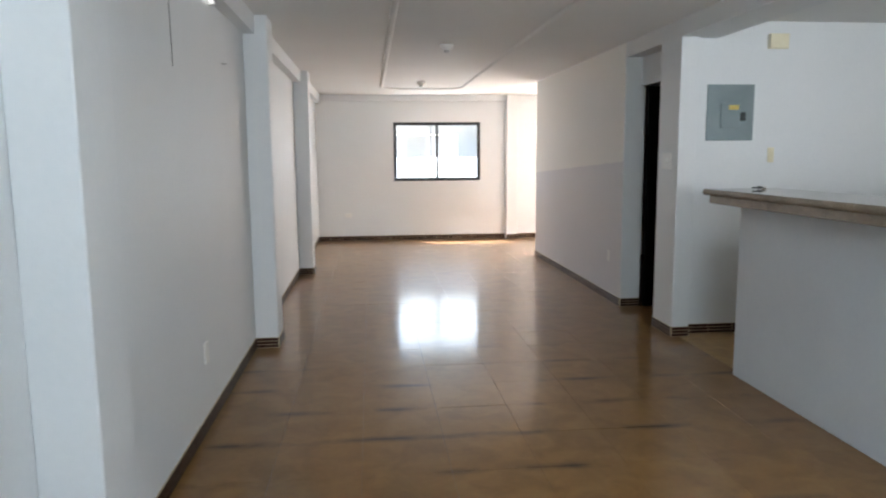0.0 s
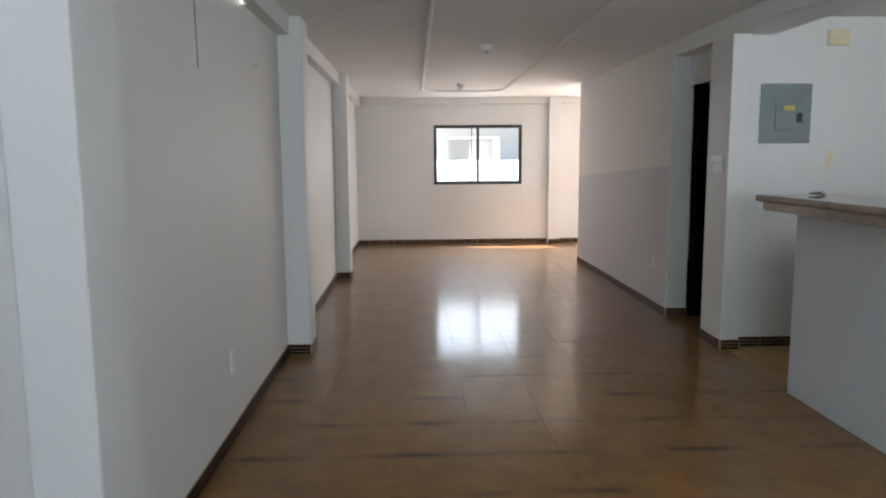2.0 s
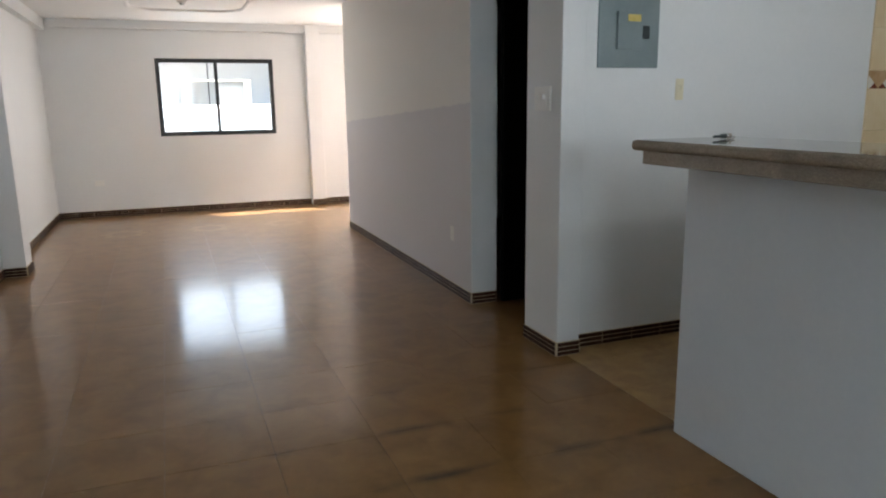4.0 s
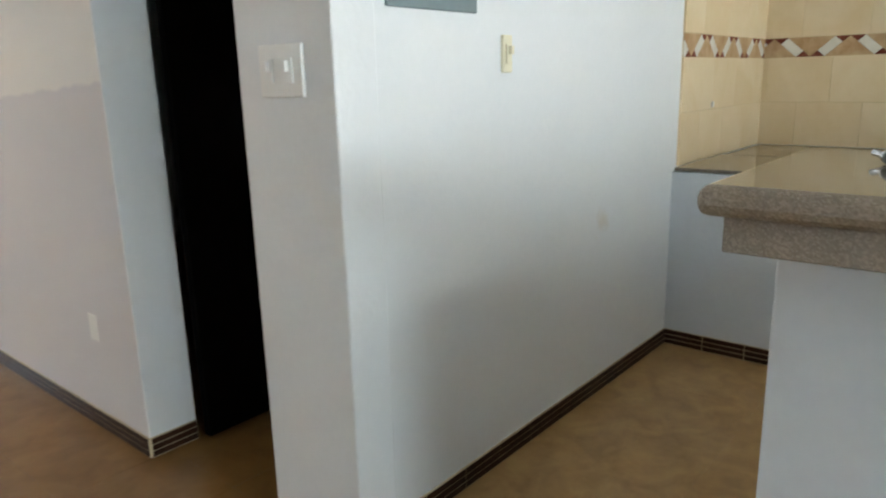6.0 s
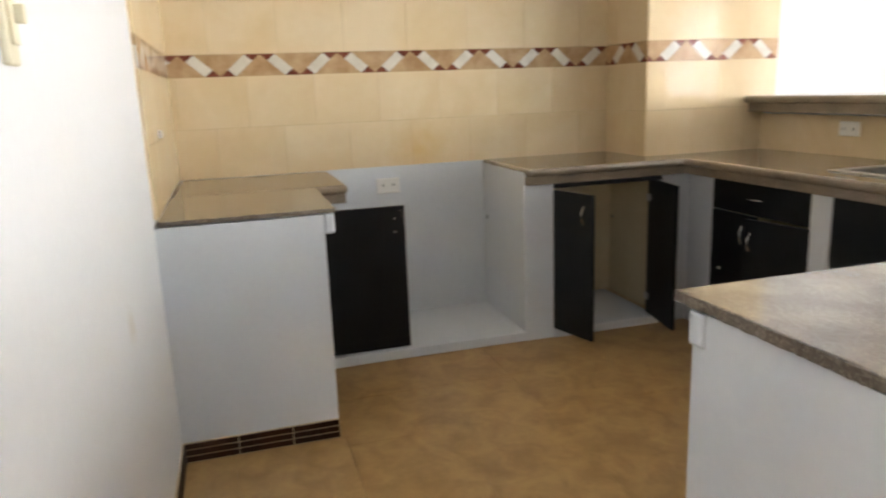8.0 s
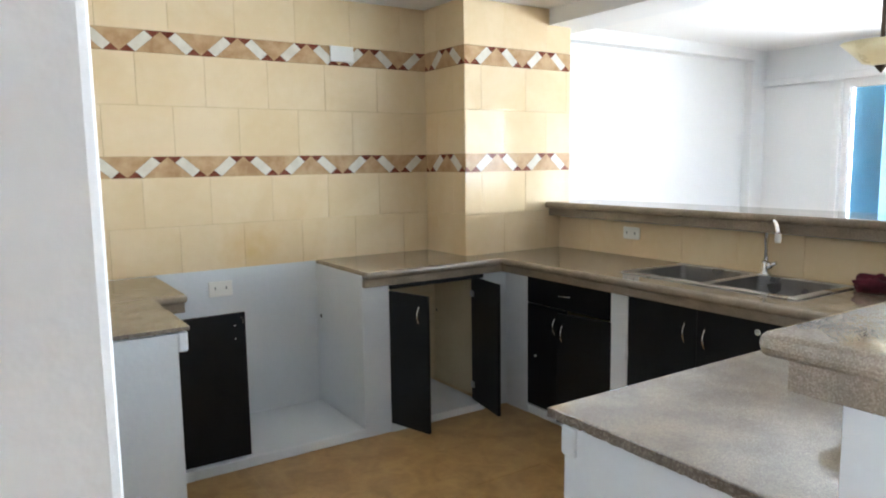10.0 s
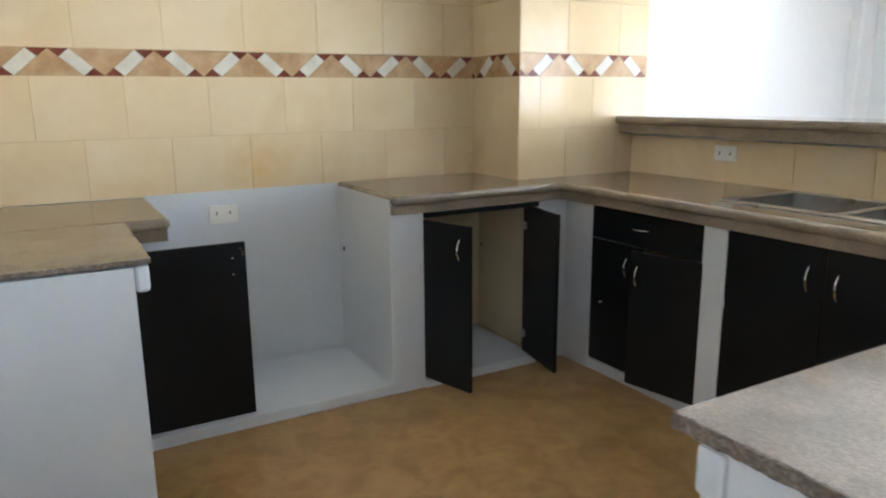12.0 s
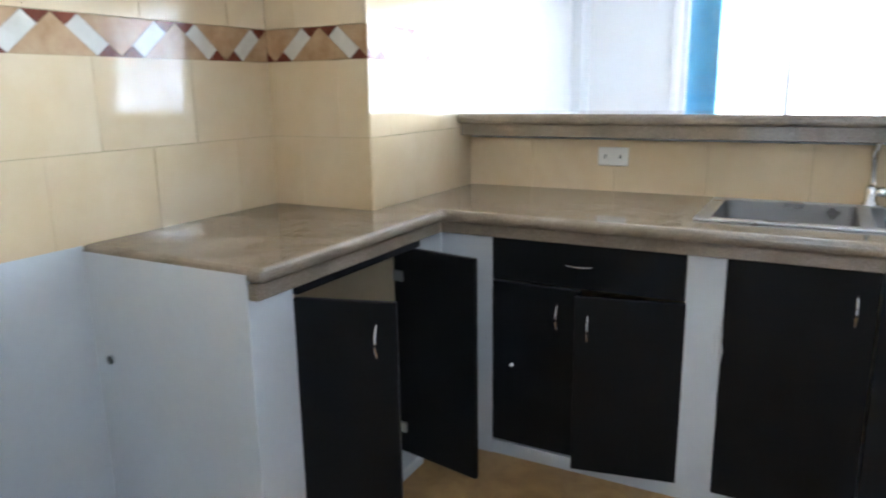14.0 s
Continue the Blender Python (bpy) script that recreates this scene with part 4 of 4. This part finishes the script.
for cx in (-2.4, -1.5, -0.65):
    med = thing("floor_medallion", (cx, 5.22, 0), "round inlaid tan stone rosette flush in the floor", "floor inlay", "floor rosettes")
    part("outer_ring", ring_plate(cx, 5.22, 0.27, 0.33, 0.0012), INLAY_DARK, med)
    part("petals", ring_plate(cx, 5.22, 0.13, 0.22, 0.0012, 8, 0.03), INLAY, med)
    part("centre", ring_plate(cx, 5.22, 0.005, 0.11, 0.0012, 8, 0.015), INLAY_DARK, med)

# ---- baseboards ----
BB_H, BB_L = 0.078, 0.20


def baseboard_mesh(length):
    bm = box(0, length - 0.0004, -0.007, 0, 0, BB_H)
    for f in bm.faces:
        f.material_index = 1
    n0 = len(bm.faces)
    for k in range(3):
        z = 0.004 + k * 0.0252
        box(0.0022, length - 0.0026, -0.0095, -0.007, z, z + 0.0208, 0, bm=bm)
    bm.faces.ensure_lookup_table()
    for f in bm.faces[n0:]:
        f.material_index = 0
    bmesh.ops.recalc_face_normals(bm, faces=bm.faces[:])
    me = bpy.data.meshes.new("baseboard_tile")
    bm.to_mesh(me)
    bm.free()
    me.materials.append(BASE_DARK)
    me.materials.append(BASE_LINE)
    return me


BB_MESH = {}
skirt = thing("baseboard", (0, 0, 0), "dark brown baseboard tiles with thin cream stripes", "baseboard", kind="structure")


def run(a, b):
    """Baseboard tiles along the wall foot from a to b; the room lies on the right hand of a to b."""
    a, b = Vector((*a, 0)), Vector((*b, 0))
    d = b - a
    ang, left, pos = math.atan2(d.y, d.x), d.length, 0.0
    while left > 0.02:
        step = BB_L if left > BB_L + 0.05 else left
        key = round(step, 3)
        if key not in BB_MESH:
            BB_MESH[key] = baseboard_mesh(step)
        t = new("tile", BB_MESH[key])
        t.parent = skirt
        t.matrix_local = Matrix.Translation(a + d.normalized() * pos) @ Matrix.Rotation(ang, 4, "Z")
        pos += step
        left -= step


for y0, y1 in ((YS, -3.34), (-3.08, 0.08), (0.35, 3.39), (3.66, YN)):
    run((XW, y0), (XW, y1))
for y0, y1 in ((-3.34, -3.08), (0.08, 0.35), (3.39, 3.66)):
    run((XW, y0), (-3.05, y0))
    run((-3.05, y0), (-3.05, y1))
    run((-3.05, y1), (XW, y1))
run((XW, YN), (-0.03, YN))
run((-0.03, 6.62), (0.16, 6.62))
run((0.16, YN), (XE, YN))
run((-0.01, 4.56), (-0.01, 1.125))
run((-0.01, 1.125), (0.178, 1.125))
run((0, 0.371), (0, 0.0))
run((0, 0), (0.14, 0))
run((0.14, 0), (0.14, YP))
run((0.14, YP), (2.20, YP))
run((2.20, YP), (2.20, -0.50))

# ---- kitchen wall tiles ----
TW, GAP = 0.345, 0.0016
tiling = thing("wall_tiles", (XE, -1.2, 0.9), "cream marbled wall tiles with a diamond border", "wall tiles", kind="structure")
tile_meshes = {}


def flat_piece(poly, mat, t, name, inset=0.0007):
    """A thin tile with chamfered rim from a convex outline in its own plane; its face looks along +z."""
    key = (tuple(poly), mat.name)
    if key not in tile_meshes:
        c = sum((Vector(p) for p in poly), Vector((0, 0))) / len(poly)
        low, high = [], []
        bm = bmesh.new()
        for p in poly:
            q = Vector(p) + (c - Vector(p)).normalized() * inset
            low.append(bm.verts.new((p[0], p[1], 0)))
            high.append(bm.verts.new((q.x, q.y, t)))
        bm.faces.new(high)
        for k in range(len(poly)):
            j = (k + 1) % len(poly)
            bm.faces.new((low[k], low[j], high[j], high[k]))
        bmesh.ops.recalc_face_normals(bm, faces=bm.faces[:])
        me = bpy.data.meshes.new(name)
        bm.to_mesh(me)
        bm.free()
        me.materials.append(mat)
        tile_meshes[key] = me
    return tile_meshes[key]


ROWS_Z = ((0.9005, 1.156), (1.156, 1.4145), (1.5255, 1.785), (1.785, 2.0505), (2.1615, H))
BORDERS = (1.4155, 2.0515)


def clad(origin, along, normal, length, lead, z_from=0.0, rows=ROWS_Z, borders=BORDERS, phase=0.0):
    """Tiles a wall face: origin at its start, along its run, looking along normal."""
    along, normal = Vector(along), Vector(normal)
    base = Matrix((along, (0, 0, 1), normal)).transposed().to_4x4()
    base.translation = Vector(origin)

    def put(me, name, u, z, extra=None):
        o = new(name, me)
        o.parent = tiling
        o.matrix_parent_inverse = tiling.matrix_world.inverted()
        o.matrix_basis = base @ Matrix.Translation((u, z, 0.004)) @ (extra if extra else Matrix())
    for r, (z0, z1) in enumerate(rows):
        u = -(lead + (0.5 * TW if r % 2 else 0)) % TW - TW
        while u < length:
            a, b = max(u, 0), min(u + TW, length)
            if b - a > 0.012:
                w, h = round(b - a - GAP / 2, 4), round(z1 - z0 - GAP, 4)
                put(flat_piece(((0, 0), (w, 0), (w, h), (0, h)), TILE, 0.007, "tile"), "tile", a + GAP / 4, z0 + GAP / 2)
            u += TW
    h, half, w = 0.109, 0.2, 0.076
    rise = h * w / (2 * (half - w))
    shapes = ((BORD_TAN, ((w - half, h), (0, 0), (half - w, h))), (BORD_DARK, ((0, 0), (w, 0), (w / 2, rise))),
              (BORD_WHITE, ((w / 2, rise), (w, 0), (half - w / 2, h - rise), (half - w, h))), (BORD_DARK, ((half - w, h), (half - w / 2, h - rise), (half, h))),
              (BORD_TAN, ((w, 0), (2 * half - w, 0), (half, h))), (BORD_DARK, ((half, h), (half + w / 2, h - rise), (half + w, h))),
              (BORD_WHITE, ((half + w / 2, h - rise), (2 * half - w, 0), (2 * half - w / 2, rise), (half + w, h))), (BORD_DARK, ((2 * half - w, 0), (2 * half, 0), (2 * half - w / 2, rise))))
    for z in borders:
        k = -1
        while k * 0.4 - phase - 0.2 < length:
            for mat, poly in shapes:
                off = k * 0.4 - phase
                cut = clip([(x + off, y) for x, y in poly], length)
                if len(cut) >= 3:
                    x0 = min(p[0] for p in cut)
                    q = tuple((round(x - x0, 4), round(y, 4)) for x, y in cut)
                    put(flat_piece(q, mat, 0.0075, "border_piece", 0.0008), "border_piece", x0, z)
            k += 1


def clip(poly, length):
    """Cuts a convex outline to 0 <= x <= length."""
    for edge, sign in ((0.0, 1), (length, -1)):
        out = []
        for a, b in zip(poly, poly[1:] + poly[:1]):
            da, db = (a[0] - edge) * sign, (b[0] - edge) * sign
            if da >= 0:
                out.append(a)
            if da * db < 0:
                f = da / (da - db)
                out.append((a[0] + f * (b[0] - a[0]), a[1] + f * (b[1] - a[1])))
        poly = out
        if not poly:
            return []
    area = abs(sum(a[0] * b[1] - b[0] * a[1] for a, b in zip(poly, poly[1:] + poly[:1]))) / 2
    return poly if area > 4e-5 else []


# grout beds behind the tiles
def bed(name, dims):
    obj(name, box(*dims), TGROUT, "tile grout bed", "wall", kind="structure")


bed("wall_bed_east", (XE - 0.0045, XE, -2.40, YP - 0.0045, 0.905, H))
bed("wall_bed_panel", (2.245, XE, YP - 0.0045, YP, 0.905, H))
bed("wall_bed_sink", (0.157, 3.085, -3.16, -3.1555, 0.905, 1.10))
clad((2.245, YP, 0), (1, 0, 0), (0, -1, 0), XE - 2.245, 0.1, phase=0.315)
clad((XE, YP - 0.01, 0), (0, -1, 0), (-1, 0, 0), 2.46, 0.142, phase=0.147)
clad((XE, -2.396, 0), (-1, 0, 0), (0, 1, 0), XE - 3.085 + 0.01, 0.2, phase=0.352)
clad((3.085, -2.388, 0), (0, -1, 0), (-1, 0, 0), 0.847, 0.05, phase=0.36)
clad((3.085, -3.1595, 0), (-1, 0, 0), (0, 1, 0), 2.9, 0.05, rows=((0.9005, 1.11),), borders=())

# ---- floor tiles ----
FT = 0.41
nx, ny = int((XE - XW) / FT) + 1, int((YN - YS) / FT) + 2
kme = flat_piece(((0, 0), (FT - 0.0008, 0), (FT - 0.0008, FT - 0.0008), (0, FT - 0.0008)), FLOOR_LIT, 0.004, "floor_tile", 0.0001)
fme = flat_piece(((0, 0), (FT - 0.0012, 0), (FT - 0.0012, FT - 0.0012), (0, FT - 0.0012)), FLOOR, 0.004, "floor_tile", 0.0001)
floor_ob = bpy.data.objects["floor"]
far_bm = bmesh.new()
lay = random.Random(11)
for i in range(nx):
    for j in range(ny):
        x, y = XW + i * FT, YS + 0.15 + (j - 1) * FT
        if x > 0.05 and y > 0.1 and y < 4.3:
            near = False
        else:
            near = (x < 0 and y > -3.9) or (0 <= x and -3.2 < y < 0.2)
        if near:
            # Kitchen tiles take the brightened copy; its light sits in the colour.
            o = new("tile", kme if x > 0.03 and y < 0.05 else fme)
            o.parent = floor_ob
            o.location = (x, y, -0.004)
            o.rotation_euler = (lay.gauss(0, 0.0008), lay.gauss(0, 0.0008), 0)
        else:
            vs = [far_bm.verts.new((x + a, y + b, 0)) for a, b in ((0, 0), (FT - 0.002, 0), (FT - 0.002, FT - 0.002), (0, FT - 0.002))]
            far_bm.faces.new(vs)
rest = obj("tile_field", far_bm, FLOOR, "ochre floor tiles of the outer rooms", kind="stuff")
rest.parent = floor_ob
